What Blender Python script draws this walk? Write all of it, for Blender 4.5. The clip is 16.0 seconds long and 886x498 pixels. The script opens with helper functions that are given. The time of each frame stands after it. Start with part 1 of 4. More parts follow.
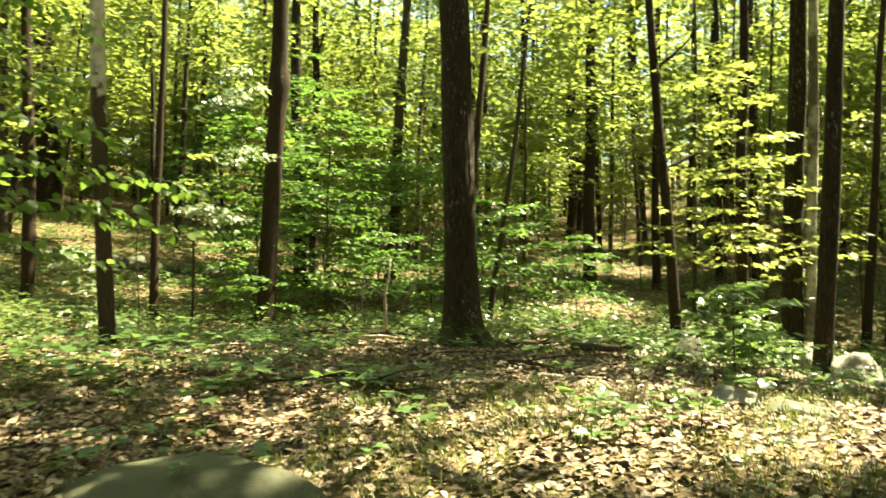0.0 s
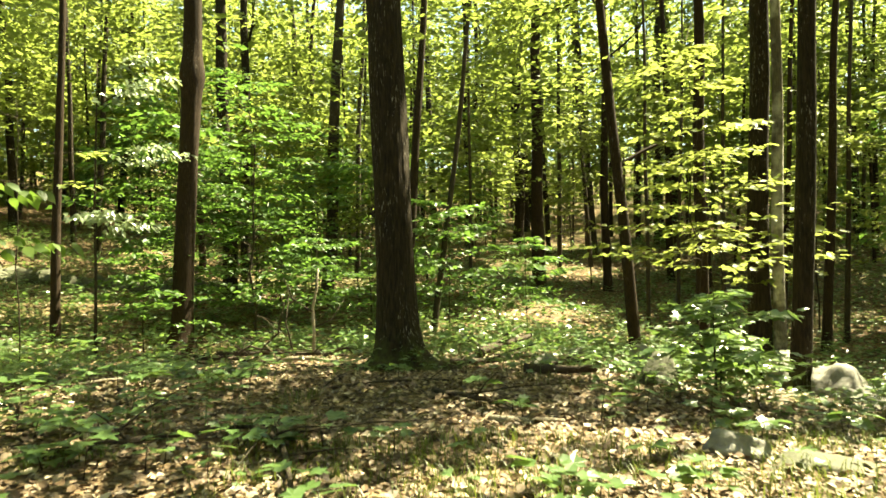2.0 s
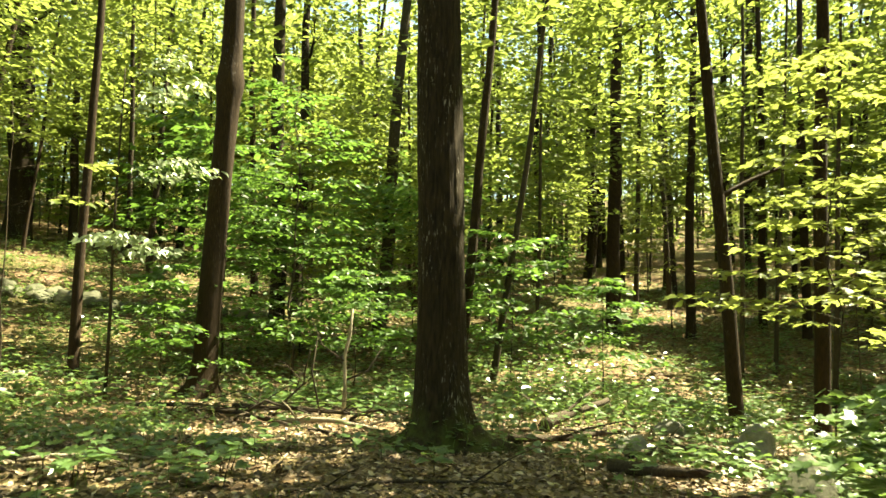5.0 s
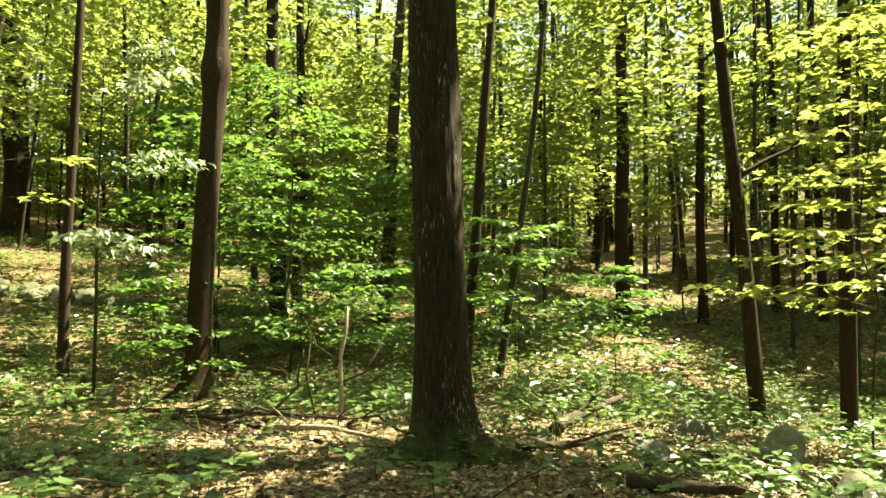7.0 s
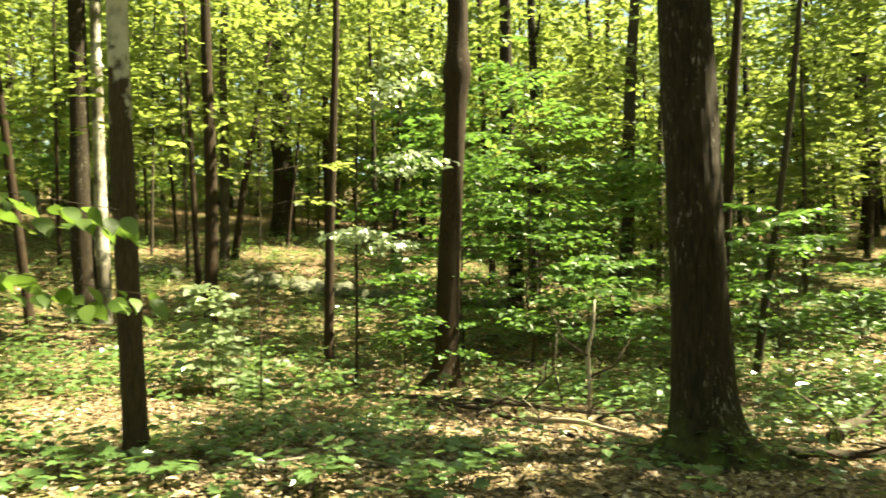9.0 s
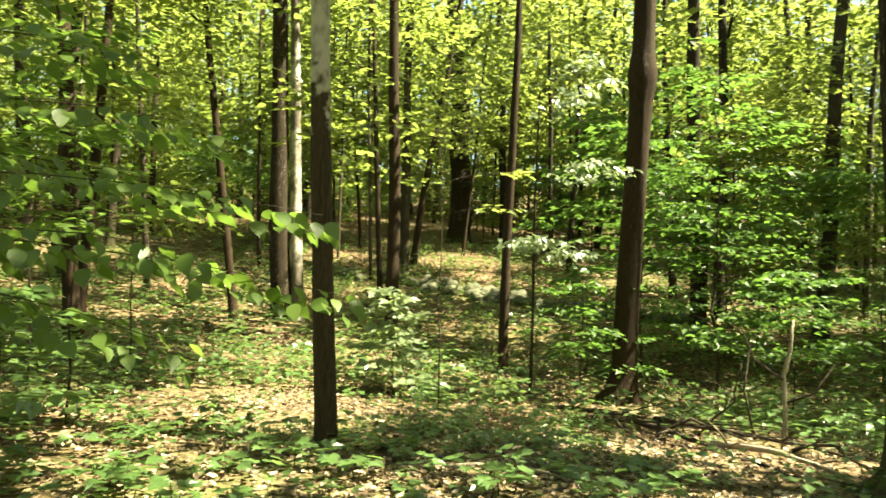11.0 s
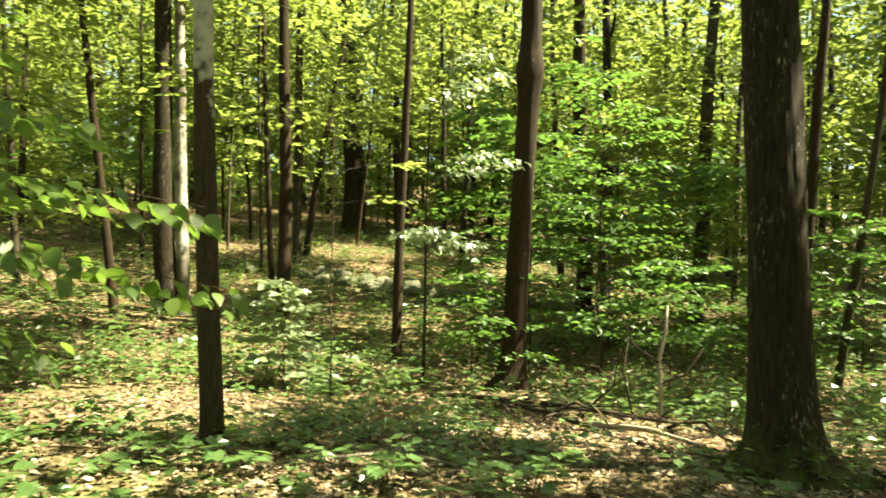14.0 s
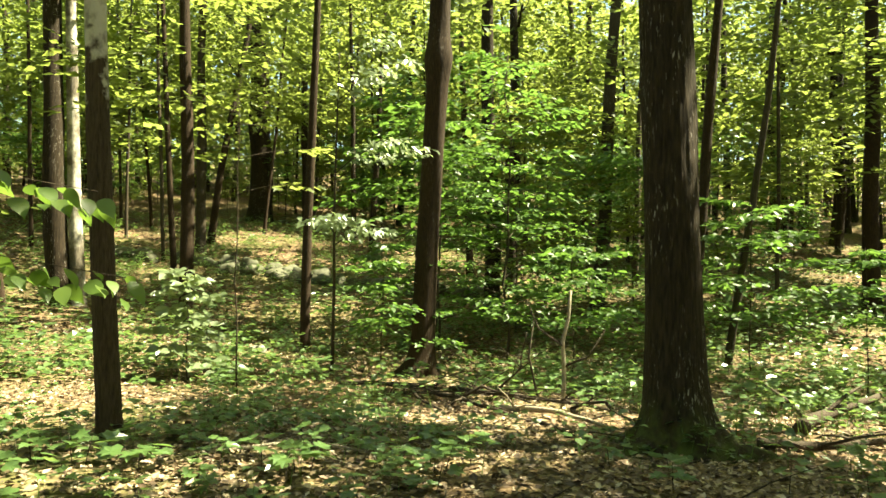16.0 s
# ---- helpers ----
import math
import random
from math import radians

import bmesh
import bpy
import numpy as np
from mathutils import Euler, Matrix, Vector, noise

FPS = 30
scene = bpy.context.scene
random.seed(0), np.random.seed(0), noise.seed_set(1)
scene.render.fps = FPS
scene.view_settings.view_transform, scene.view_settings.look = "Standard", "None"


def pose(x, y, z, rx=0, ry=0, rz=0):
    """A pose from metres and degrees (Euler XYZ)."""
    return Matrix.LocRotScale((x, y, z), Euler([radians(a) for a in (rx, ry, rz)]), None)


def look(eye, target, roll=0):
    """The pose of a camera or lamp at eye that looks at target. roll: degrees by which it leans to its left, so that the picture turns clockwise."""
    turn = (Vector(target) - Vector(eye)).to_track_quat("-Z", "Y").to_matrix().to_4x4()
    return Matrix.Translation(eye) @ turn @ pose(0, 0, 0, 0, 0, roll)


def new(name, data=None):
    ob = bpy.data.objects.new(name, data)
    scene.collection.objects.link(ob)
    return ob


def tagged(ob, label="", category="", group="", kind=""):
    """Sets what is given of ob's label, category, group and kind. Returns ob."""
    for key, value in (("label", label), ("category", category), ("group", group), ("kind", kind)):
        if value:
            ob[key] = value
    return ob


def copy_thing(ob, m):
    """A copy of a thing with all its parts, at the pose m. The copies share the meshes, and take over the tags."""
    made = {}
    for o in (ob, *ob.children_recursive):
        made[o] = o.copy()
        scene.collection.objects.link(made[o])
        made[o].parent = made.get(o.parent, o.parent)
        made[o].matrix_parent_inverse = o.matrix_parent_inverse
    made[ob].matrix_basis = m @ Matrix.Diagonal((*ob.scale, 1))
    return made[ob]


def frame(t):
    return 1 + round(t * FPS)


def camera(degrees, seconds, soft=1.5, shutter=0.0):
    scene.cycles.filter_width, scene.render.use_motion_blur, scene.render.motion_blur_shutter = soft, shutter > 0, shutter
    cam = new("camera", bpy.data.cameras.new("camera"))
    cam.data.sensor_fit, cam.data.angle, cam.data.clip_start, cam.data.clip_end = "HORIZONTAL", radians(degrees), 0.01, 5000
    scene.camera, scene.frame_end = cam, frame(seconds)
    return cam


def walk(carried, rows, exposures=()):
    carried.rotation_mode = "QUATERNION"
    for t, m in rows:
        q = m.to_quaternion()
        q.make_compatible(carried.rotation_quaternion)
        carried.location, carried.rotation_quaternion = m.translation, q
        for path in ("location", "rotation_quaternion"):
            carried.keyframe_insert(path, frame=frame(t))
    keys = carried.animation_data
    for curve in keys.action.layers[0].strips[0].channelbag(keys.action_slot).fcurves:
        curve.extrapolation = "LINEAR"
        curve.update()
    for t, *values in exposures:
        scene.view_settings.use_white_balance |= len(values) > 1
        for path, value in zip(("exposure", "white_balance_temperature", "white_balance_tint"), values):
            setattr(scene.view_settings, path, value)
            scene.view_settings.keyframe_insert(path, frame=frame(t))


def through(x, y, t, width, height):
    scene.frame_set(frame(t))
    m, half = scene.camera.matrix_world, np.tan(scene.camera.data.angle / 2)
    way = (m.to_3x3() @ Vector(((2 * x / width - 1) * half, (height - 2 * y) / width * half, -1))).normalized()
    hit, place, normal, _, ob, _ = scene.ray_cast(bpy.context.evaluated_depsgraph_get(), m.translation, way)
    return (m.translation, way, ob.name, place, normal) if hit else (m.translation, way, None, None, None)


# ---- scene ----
EXPOSURE, KELVIN, TINT = 3.15, 8500, -9
cam = camera(61.8, 16.0, soft=1.55, shutter=0.5)
METRES, EYE, TILT, LEAN, TURN = 4.7, 1.5, 1.0, 0.0, 0.0
ROWS = [
    (0.0, 0.0, 0.0, 0.0, 0.0, 0.0, -0.0),
    (0.5, 0.0122, 0.0599, 0.001, -2.33, -0.65, 1.83),
    (1.0, 0.0413, 0.1449, 0.0024, -1.61, 2.74, -3.77),
    (1.5, 0.049, 0.2154, 0.0024, -0.96, -0.05, -3.76),
    (2.0, 0.0469, 0.3033, 0.0123, -3.98, 0.17, 1.19),
    (2.5, 0.0538, 0.3686, 0.0215, -3.2, 2.05, 0.01),
    (3.0, 0.0831, 0.4458, 0.0275, -2.2, 3.67, -1.91),
    (3.5, 0.0909, 0.5033, 0.0301, -2.86, 1.78, -1.71),
    (4.0, 0.0816, 0.5987, 0.0317, -6.01, -0.17, -1.06),
    (4.5, 0.074, 0.6613, 0.0447, -4.19, 1.55, -0.3),
    (5.0, 0.0917, 0.7412, 0.0424, 1.17, 2.54, -0.92),
    (7.5, 0.1048, 0.8783, 0.0665, 2.19, 1.29, 0.94),
    (8.0, 0.0891, 0.8787, 0.068, 7.07, 1.24, 1.29),
    (8.5, 0.0786, 0.8793, 0.0666, 13.89, 1.07, 1.63),
    (9.0, 0.0659, 0.882, 0.0653, 19.39, 1.05, 1.18),
    (9.5, 0.0608, 0.8817, 0.0663, 23.47, 1.61, 0.8),
    (10.0, 0.0554, 0.8818, 0.0666, 26.61, 1.84, 0.31),
    (12.5, 0.0445, 0.8736, 0.066, 37.53, 1.45, -1.36),
    (13.0, 0.0484, 0.8768, 0.067, 33.81, 1.21, -1.22),
    (13.5, 0.0533, 0.8765, 0.0667, 29.26, 1.33, -1.2),
    (14.0, 0.0597, 0.8782, 0.0676, 24.55, 1.08, -0.17),
    (14.5, 0.0624, 0.8782, 0.0662, 22.15, 0.63, 0.02),
    (15.0, 0.0641, 0.8778, 0.0669, 20.19, 0.59, -0.38),
    (15.5, 0.0651, 0.8772, 0.0655, 18.59, 0.32, -0.38),
    (16.0, 0.0655, 0.8773, 0.0649, 17.64, 0.16, 0.1),
]
walk(cam, [(t, pose(0, 0, EYE, TILT, LEAN, TURN) @ pose(METRES * x, METRES * y, METRES * z, 90 + pitch, roll, yaw)) for t, x, y, z, yaw, pitch, roll in ROWS],
     exposures=[(0.0, EXPOSURE, KELVIN + 350, TINT), (7.5, EXPOSURE, KELVIN + 250, TINT), (10.0, EXPOSURE, KELVIN, TINT), (12.5, EXPOSURE - 0.12, KELVIN - 200, TINT), (16.0, EXPOSURE - 0.12, KELVIN - 200, TINT)])

# ---- world and sun ----
SUN_AZ, SUN_EL = 62.0, 58.0          # degrees: clockwise from straight ahead (y), and above the horizon
world = bpy.data.worlds.new("world")
scene.world = world
world.use_nodes = True
wn = world.node_tree.nodes
sky = wn.new("ShaderNodeTexSky")
sky.sky_type, sky.sun_disc = "NISHITA", False
sky.sun_elevation, sky.sun_rotation = radians(SUN_EL), radians(SUN_AZ)
wn["Background"].inputs["Strength"].default_value = 0.052
world.node_tree.links.new(sky.outputs[0], wn["Background"].inputs["Color"])
sun = new("sun", bpy.data.lights.new("sun", "SUN"))
sun.data.energy, sun.data.angle, sun.data.color = 5.0, radians(0.53), (1.0, 0.94, 0.84)
_az, _el = radians(SUN_AZ), radians(SUN_EL)
SUNWARD = Vector((math.sin(_az) * math.cos(_el), math.cos(_az) * math.cos(_el), math.sin(_el)))
sun.matrix_world = look(SUNWARD * 60, (0, 0, 0))


# ---- materials ----
def material(name):
    m = bpy.data.materials.new(name)
    m.use_nodes = True
    nodes, links = m.node_tree.nodes, m.node_tree.links
    return m, nodes, links, nodes["Principled BSDF"]


def ramp_node(nodes, links, source, stops):
    n = nodes.new("ShaderNodeValToRGB")
    while len(n.color_ramp.elements) < len(stops):
        n.color_ramp.elements.new(0.5)
    for e, (p, c) in zip(n.color_ramp.elements, stops):
        e.position, e.color = p, (*c, 1)
    links.new(source, n.inputs["Fac"])
    return n.outputs["Color"]


def noise_node(nodes, links, scale, detail=4.0, stretch=None, rough=0.55):
    n = nodes.new("ShaderNodeTexNoise")
    n.inputs["Scale"].default_value, n.inputs["Detail"].default_value = scale, detail
    n.inputs["Roughness"].default_value = rough
    co = nodes.new("ShaderNodeTexCoord")
    out = co.outputs["Object"]
    if stretch:
        mp = nodes.new("ShaderNodeMapping")
        mp.inputs["Scale"].default_value = stretch
        links.new(out, mp.inputs["Vector"])
        out = mp.outputs["Vector"]
    links.new(out, n.inputs["Vector"])
    return n.outputs["Fac"]


def mixed(nodes, links, fac, a, b, how="MIX"):
    n = nodes.new("ShaderNodeMix")
    n.data_type, n.blend_type = "RGBA", how
    for value, slot in ((fac, 0), (a, 6), (b, 7)):
        if isinstance(value, (int, float)):
            n.inputs[slot].default_value = value
        elif isinstance(value, tuple):
            n.inputs[slot].default_value = (*value, 1)
        else:
            links.new(value, n.inputs[slot])
    return n.outputs[2]


def bumped(nodes, links, bsdf, height, strength, distance):
    b = nodes.new("ShaderNodeBump")
    b.inputs["Strength"].default_value, b.inputs["Distance"].default_value = strength, distance
    links.new(height, b.inputs["Height"])
    links.new(b.outputs["Normal"], bsdf.inputs["Normal"])


def leaf_material(name, dark, mid, light, glow, through=0.45, gloss=0.3, rough=0.42):
    """Thin living leaf: colour by leaf, light passing through it."""
    m, nodes, links, p = material(name)
    geo = nodes.new("ShaderNodeNewGeometry")
    base = ramp_node(nodes, links, geo.outputs["Random Per Island"], [(0.0, dark), (0.5, mid), (1.0, light)])
    tint = noise_node(nodes, links, 0.5, 2)
    base = mixed(nodes, links, tint, base, mid)
    links.new(base, p.inputs["Base Color"])
    p.inputs["Roughness"].default_value = rough
    p.inputs["Specular IOR Level"].default_value = gloss
    t = nodes.new("ShaderNodeBsdfTranslucent")
    dim = tuple(0.7 * c for c in glow)
    links.new(ramp_node(nodes, links, geo.outputs["Random Per Island"], [(0.0, dim), (1.0, glow)]), t.inputs["Color"])
    mix = nodes.new("ShaderNodeMixShader")
    mix.inputs[0].default_value = through
    links.new(p.outputs[0], mix.inputs[1])
    links.new(t.outputs[0], mix.inputs[2])
    links.new(mix.outputs[0], nodes["Material Output"].inputs["Surface"])
    return m


def bark_material(name, dark, light, scale=1.0, pale=None, moss=0.0, above=None, fleck=0.0):
    m, nodes, links, p = material(name)
    ridges = noise_node(nodes, links, 9 * scale, 6, (4.0, 4.0, 0.55), 0.65)
    spots = noise_node(nodes, links, 1.3, 5)
    col = ramp_node(nodes, links, ridges, [(0.34, dark), (0.66, light)])
    if pale:
        patch = ramp_node(nodes, links, spots, [(0.47, (0, 0, 0)), (0.56, (1, 1, 1))])
        if above:
            sep, co = nodes.new("ShaderNodeSeparateXYZ"), nodes.new("ShaderNodeTexCoord")
            links.new(co.outputs["Object"], sep.inputs[0])
            rise = nodes.new("ShaderNodeMapRange")
            for slot, value in zip(range(1, 5), (above, above + 1.8, 0.0, 0.55)):
                rise.inputs[slot].default_value = value
            links.new(sep.outputs["Z"], rise.inputs[0])
            total = nodes.new("ShaderNodeMath")
            links.new(rise.outputs[0], total.inputs[0])
            links.new(noise_node(nodes, links, 3.0, 5), total.inputs[1])
            patch = ramp_node(nodes, links, total.outputs[0], [(0.78, (0, 0, 0)), (0.84, (1, 1, 1))])
        mottle = ramp_node(nodes, links, noise_node(nodes, links, 11, 6, (1.0, 1.0, 0.6), 0.65), [(0.36, tuple(0.55 * c for c in pale)), (0.52, pale), (0.72, tuple(1.15 * c for c in pale))])
        col = mixed(nodes, links, patch, col, mottle)
    else:
        col = mixed(nodes, links, spots, col, mixed(nodes, links, 0.6, col, dark))
    if fleck:
        streak = noise_node(nodes, links, 26, 3, (2.2, 2.2, 0.35), 0.6)
        zone = ramp_node(nodes, links, noise_node(nodes, links, 2.4, 3, (1.6, 1.6, 0.4)), [(0.46, (0, 0, 0)), (0.62, (1, 1, 1))])
        spot = mixed(nodes, links, 1.0, ramp_node(nodes, links, streak, [(0.6, (0, 0, 0)), (0.68, (1, 1, 1))]), zone, "MULTIPLY")
        col = mixed(nodes, links, spot, col, (fleck, fleck * 0.93, fleck * 0.84))
    if moss:
        sep, co = nodes.new("ShaderNodeSeparateXYZ"), nodes.new("ShaderNodeTexCoord")
        links.new(co.outputs["Object"], sep.inputs[0])
        low = ramp_node(nodes, links, sep.outputs["Z"], [(0.0, (1, 1, 1)), (0.55, (0, 0, 0))])
        blot = ramp_node(nodes, links, noise_node(nodes, links, 7, 5), [(0.42, (0, 0, 0)), (0.6, (1, 1, 1))])
        col = mixed(nodes, links, mixed(nodes, links, 1.0, low, blot, "MULTIPLY"), col, (0.055, 0.07, 0.018))
    links.new(col, p.inputs["Base Color"])
    p.inputs["Roughness"].default_value = 0.9
    p.inputs["Specular IOR Level"].default_value = 0.15
    bumped(nodes, links, p, ridges, 0.8, 0.02)
    return m


LEAF_CANOPY = leaf_material("canopy_leaf", (0.045, 0.073, 0.011), (0.066, 0.094, 0.016), (0.094, 0.115, 0.023), (0.29, 0.355, 0.08), 0.52)
LEAF_GREEN = leaf_material("understory_leaf", (0.03, 0.07, 0.012), (0.043, 0.094, 0.016), (0.066, 0.118, 0.023), (0.15, 0.27, 0.05), 0.44, 0.4)
LEAF_LOW = leaf_material("seedling_leaf", (0.045, 0.088, 0.026), (0.066, 0.115, 0.036), (0.1, 0.15, 0.052), (0.18, 0.28, 0.065), 0.37, 0.65, 0.33)
LEAF_BROAD = leaf_material("broad_sapling_leaf", (0.045, 0.082, 0.015), (0.06, 0.102, 0.02), (0.085, 0.12, 0.028), (0.2, 0.32, 0.055), 0.45, 0.35)
# Leaf colour lightened to imitate sun glare on two saplings
LEAF_SUN_GLARE = leaf_material("sun_glare_leaf", (0.085, 0.115, 0.055), (0.11, 0.14, 0.075), (0.14, 0.17, 0.1), (0.36, 0.45, 0.17), 0.42, 0.8, 0.3)
LEAF_YELLOW = leaf_material("maple_spray_leaf", (0.057, 0.082, 0.014), (0.076, 0.103, 0.018), (0.098, 0.12, 0.027), (0.33, 0.38, 0.095), 0.52)
GRASS = leaf_material("grass_blade", (0.045, 0.065, 0.016), (0.065, 0.085, 0.02), (0.11, 0.105, 0.034), (0.21, 0.26, 0.048), 0.33)
BARK_DARK = bark_material("furrowed_dark_bark", (0.012, 0.0085, 0.005), (0.047, 0.033, 0.02), 1.0, moss=1.0, fleck=0.3)
BARK_BROWN = bark_material("brown_bark", (0.016, 0.0098, 0.0056), (0.048, 0.03, 0.0175), 1.6, fleck=0.1)
BARK_GREY = bark_material("grey_bark", (0.025, 0.019, 0.012), (0.078, 0.06, 0.042), 1.4, fleck=0.15)
BARK_PALE = bark_material("pale_patched_bark", (0.06, 0.05, 0.038), (0.16, 0.135, 0.105), 1.4, pale=(0.4, 0.37, 0.31))
BARK_TOP_PALE = bark_material("pale_topped_bark", (0.025, 0.017, 0.01), (0.07, 0.048, 0.03), 1.6, pale=(0.4, 0.36, 0.29), above=1.95)
DEAD_WOOD = bark_material("dead_wood", (0.024, 0.018, 0.013), (0.092, 0.071, 0.051), 2.5)
PALE_WOOD = bark_material("bleached_wood", (0.18, 0.145, 0.105), (0.42, 0.37, 0.29), 3.0)


def litter_material():
    m, nodes, links, p = material("dead_leaf")
    geo = nodes.new("ShaderNodeNewGeometry")
    col = ramp_node(nodes, links, geo.outputs["Random Per Island"],
                    [(0.0, (0.045, 0.03, 0.019)), (0.4, (0.125, 0.08, 0.047)), (0.8, (0.25, 0.18, 0.118)), (1.0, (0.4, 0.33, 0.25))])
    links.new(col, p.inputs["Base Color"])
    p.inputs["Roughness"].default_value = 0.6
    p.inputs["Specular IOR Level"].default_value = 0.3
    return m


def soil_material():
    m, nodes, links, p = material("forest_floor")
    big = noise_node(nodes, links, 0.35, 5)
    co = nodes.new("ShaderNodeTexCoord")
    v = nodes.new("ShaderNodeTexVoronoi")
    v.inputs["Scale"].default_value = 13.0
    links.new(co.outputs["Object"], v.inputs["Vector"])
    sep = nodes.new("ShaderNodeSeparateColor")
    links.new(v.outputs["Color"], sep.inputs[0])
    leafy = ramp_node(nodes, links, sep.outputs[0], [(0.0, (0.045, 0.03, 0.019)), (0.5, (0.105, 0.067, 0.039)), (1.0, (0.2, 0.14, 0.085))])
    green = ramp_node(nodes, links, noise_node(nodes, links, 5, 5), [(0.3, (0.035, 0.05, 0.014)), (0.7, (0.08, 0.1, 0.028))])
    mask = ramp_node(nodes, links, big, [(0.46, (0, 0, 0)), (0.62, (0.5, 0.5, 0.5))])
    links.new(mixed(nodes, links, mask, leafy, green), p.inputs["Base Color"])
    p.inputs["Roughness"].default_value = 0.95
    p.inputs["Specular IOR Level"].default_value = 0.1
    bumped(nodes, links, p, v.outputs["Distance"], 0.7, 0.03)
    return m


def rock_material(name, cover):
    m, nodes, links, p = material(name)
    col = ramp_node(nodes, links, noise_node(nodes, links, 4, 8, rough=0.7), [(0.32, (0.07, 0.065, 0.052)), (0.55, (0.2, 0.19, 0.165)), (0.75, (0.36, 0.35, 0.32))])
    moss = ramp_node(nodes, links, noise_node(nodes, links, 2.2, 5), [(cover, (0, 0, 0)), (cover + 0.14, (1, 1, 1))])
    links.new(mixed(nodes, links, moss, col, (0.052, 0.052, 0.027)), p.inputs["Base Color"])
    p.inputs["Roughness"].default_value = 0.85
    bumped(nodes, links, p, noise_node(nodes, links, 14, 8, rough=0.7), 0.6, 0.03)
    return m


LITTER, SOIL, ROCK, MOSSY_ROCK = litter_material(), soil_material(), rock_material("lichen_boulder", 0.5), rock_material("mossy_boulder", 0.24)


# ---- the lie of the land ----
def ramp(v, a, b):
    v = min(max((v - a) / (b - a), 0.0), 1.0)
    return v * v * (3 - 2 * v)


def ground_z(x, y):
    r = math.hypot(0.8 * x, y) if y > 0 else y * 0.5
    z = 0.42 * ramp(r, 0, 5.5) - 0.45 * ramp(r, 6.5, 17)
    far = max(r - 19, 0.0)
    z += 0.14 * far * far / (far + 2.5)
    z += 0.2 * math.exp(-((x + 5) ** 2 + (y - 8.5) ** 2) / 9)
    z -= 0.75 * ramp(x, 2, 8.5) * ramp(y, -4, 9) * (1 - 0.6 * ramp(y, 18, 40))
    z += 1.1 * ramp(-x, 4, 17) + 1.5 * ramp(-x, 12, 40)
    return z


def floor_z(x, y):
    """Ground height with its small bumps."""
    return ground_z(x, y) + 0.05 * noise.noise((x * 0.6, y * 0.6, 0.0)) + 0.02 * noise.noise((x * 2.1, y * 2.1, 4.0))


# Openings cut into the leaf roof to let sun onto chosen places: the sunlit place and the opening's radius
PATH_OPENINGS = (((2.3, 4.4, 0.4), 0.45), ((-3.4, 7.6, 0.5), 0.3), ((0.9, 6.9, 0.4), 0.35), ((3.2, 5.6, 0.5), 0.6), ((3.0, 4.6, 0.3), 0.45), ((1.0, 4.4, 0.4), 0.25),)
GLADE_OPENINGS = (((-7.4, 12.9, 0.4), 1.5), ((-6.5, 10.9, 0.5), 1.2), ((-5.5, 9.3, 0.6), 0.8), ((4.0, 11.4, 0.3), 1.1), ((-2.2, 8.6, 0.4), 0.35), ((-0.9, 9.9, 0.3), 0.35),
                  ((1.7, 12.9, 0.1), 0.8), ((-1.0, 12.6, 0.2), 0.7), ((6.2, 11.6, 0.3), 0.7), ((2.6, 9.6, 0.3), 0.6), ((3.2, 8.0, 0.5), 0.4), ((4.3, 9.1, 0.3), 0.5),
                  ((-2.6, 11.4, 0.3), 0.5), ((5.3, 13.6, 0.2), 0.8),)
SLOPE_OPENINGS = (((-8.2, 16.0, 0.8), 0.8), ((-9.6, 14.2, 0.8), 1.2), ((4.0, 14.4, 0.0), 0.6), ((7.0, 15.6, 0.3), 1.0), ((8.4, 17.5, 0.4), 1.0), ((2.4, 15.6, 0.1), 0.55),
                  ((-8.0, 22.5, 0.9), 0.9), ((-11.5, 25.0, 2.0), 0.7), ((-4.0, 29.0, 1.4), 1.3), ((5.6, 33.0, 1.4), 1.5), ((8.5, 40.0, 2.2), 1.6), ((-16.0, 31.0, 3.2), 1.8),
                  ((-21.0, 27.0, 2.8), 1.6), ((-9.0, 33.0, 2.6), 1.6), ((-15.5, 14.5, 1.0), 0.9), ((-18.5, 18.5, 1.4), 1.2),)
BRANCH_OPENINGS = (((-4.2, 14.7, 5.0), 1.1), ((-4.5, 14.7, 3.3), 0.9), ((-4.2, 9.0, 4.2), 0.75), ((-4.4, 15.6, 1.6), 0.9), ((5.8, 10.4, 0.2), 0.7), ((-3.0, 6.9, 1.8), 0.4),
                   ((-0.3, 5.1, 0.4), 0.24), ((0.9, 5.3, 0.4), 0.15), ((-1.6, 5.2, 0.4), 0.3), ((0.1, 4.0, 0.4), 0.18), ((2.3, 5.8, 0.5), 0.35), ((3.4, 8.4, 1.1), 0.5),
                   ((2.3, 11.1, 0.4), 0.5), ((-20.0, 14.0, 4.0), 1.4), ((-6.44, 13.2, 1.2), 1.2),)
CROWN_OPENINGS = (((-12.7, 17.6, 4.5), 1.2), ((-3.0, 17.4, 4.2), 0.9), ((-2.0, 16.6, 2.0), 1.2), ((1.6, 17.6, 2.4), 0.4), ((3.0, 30.0, 7.5), 1.5), ((7.0, 38.0, 8.5), 1.8),
                  ((1.5, 42.0, 9.0), 1.8), ((11.0, 34.0, 8.0), 1.5), ((5.5, 21.0, 6.5), 1.2), ((5.0, 24.0, 0.3), 1.0), ((3.0, 26.5, 0.5), 0.7), ((8.0, 31.0, 1.0), 1.0),
                  ((4.0, 22.0, 0.2), 0.9), ((6.5, 20.0, 0.1), 0.8), ((-24.0, 20.0, 5.0), 1.6), ((-4.6, 19.0, 4.0), 1.2),)
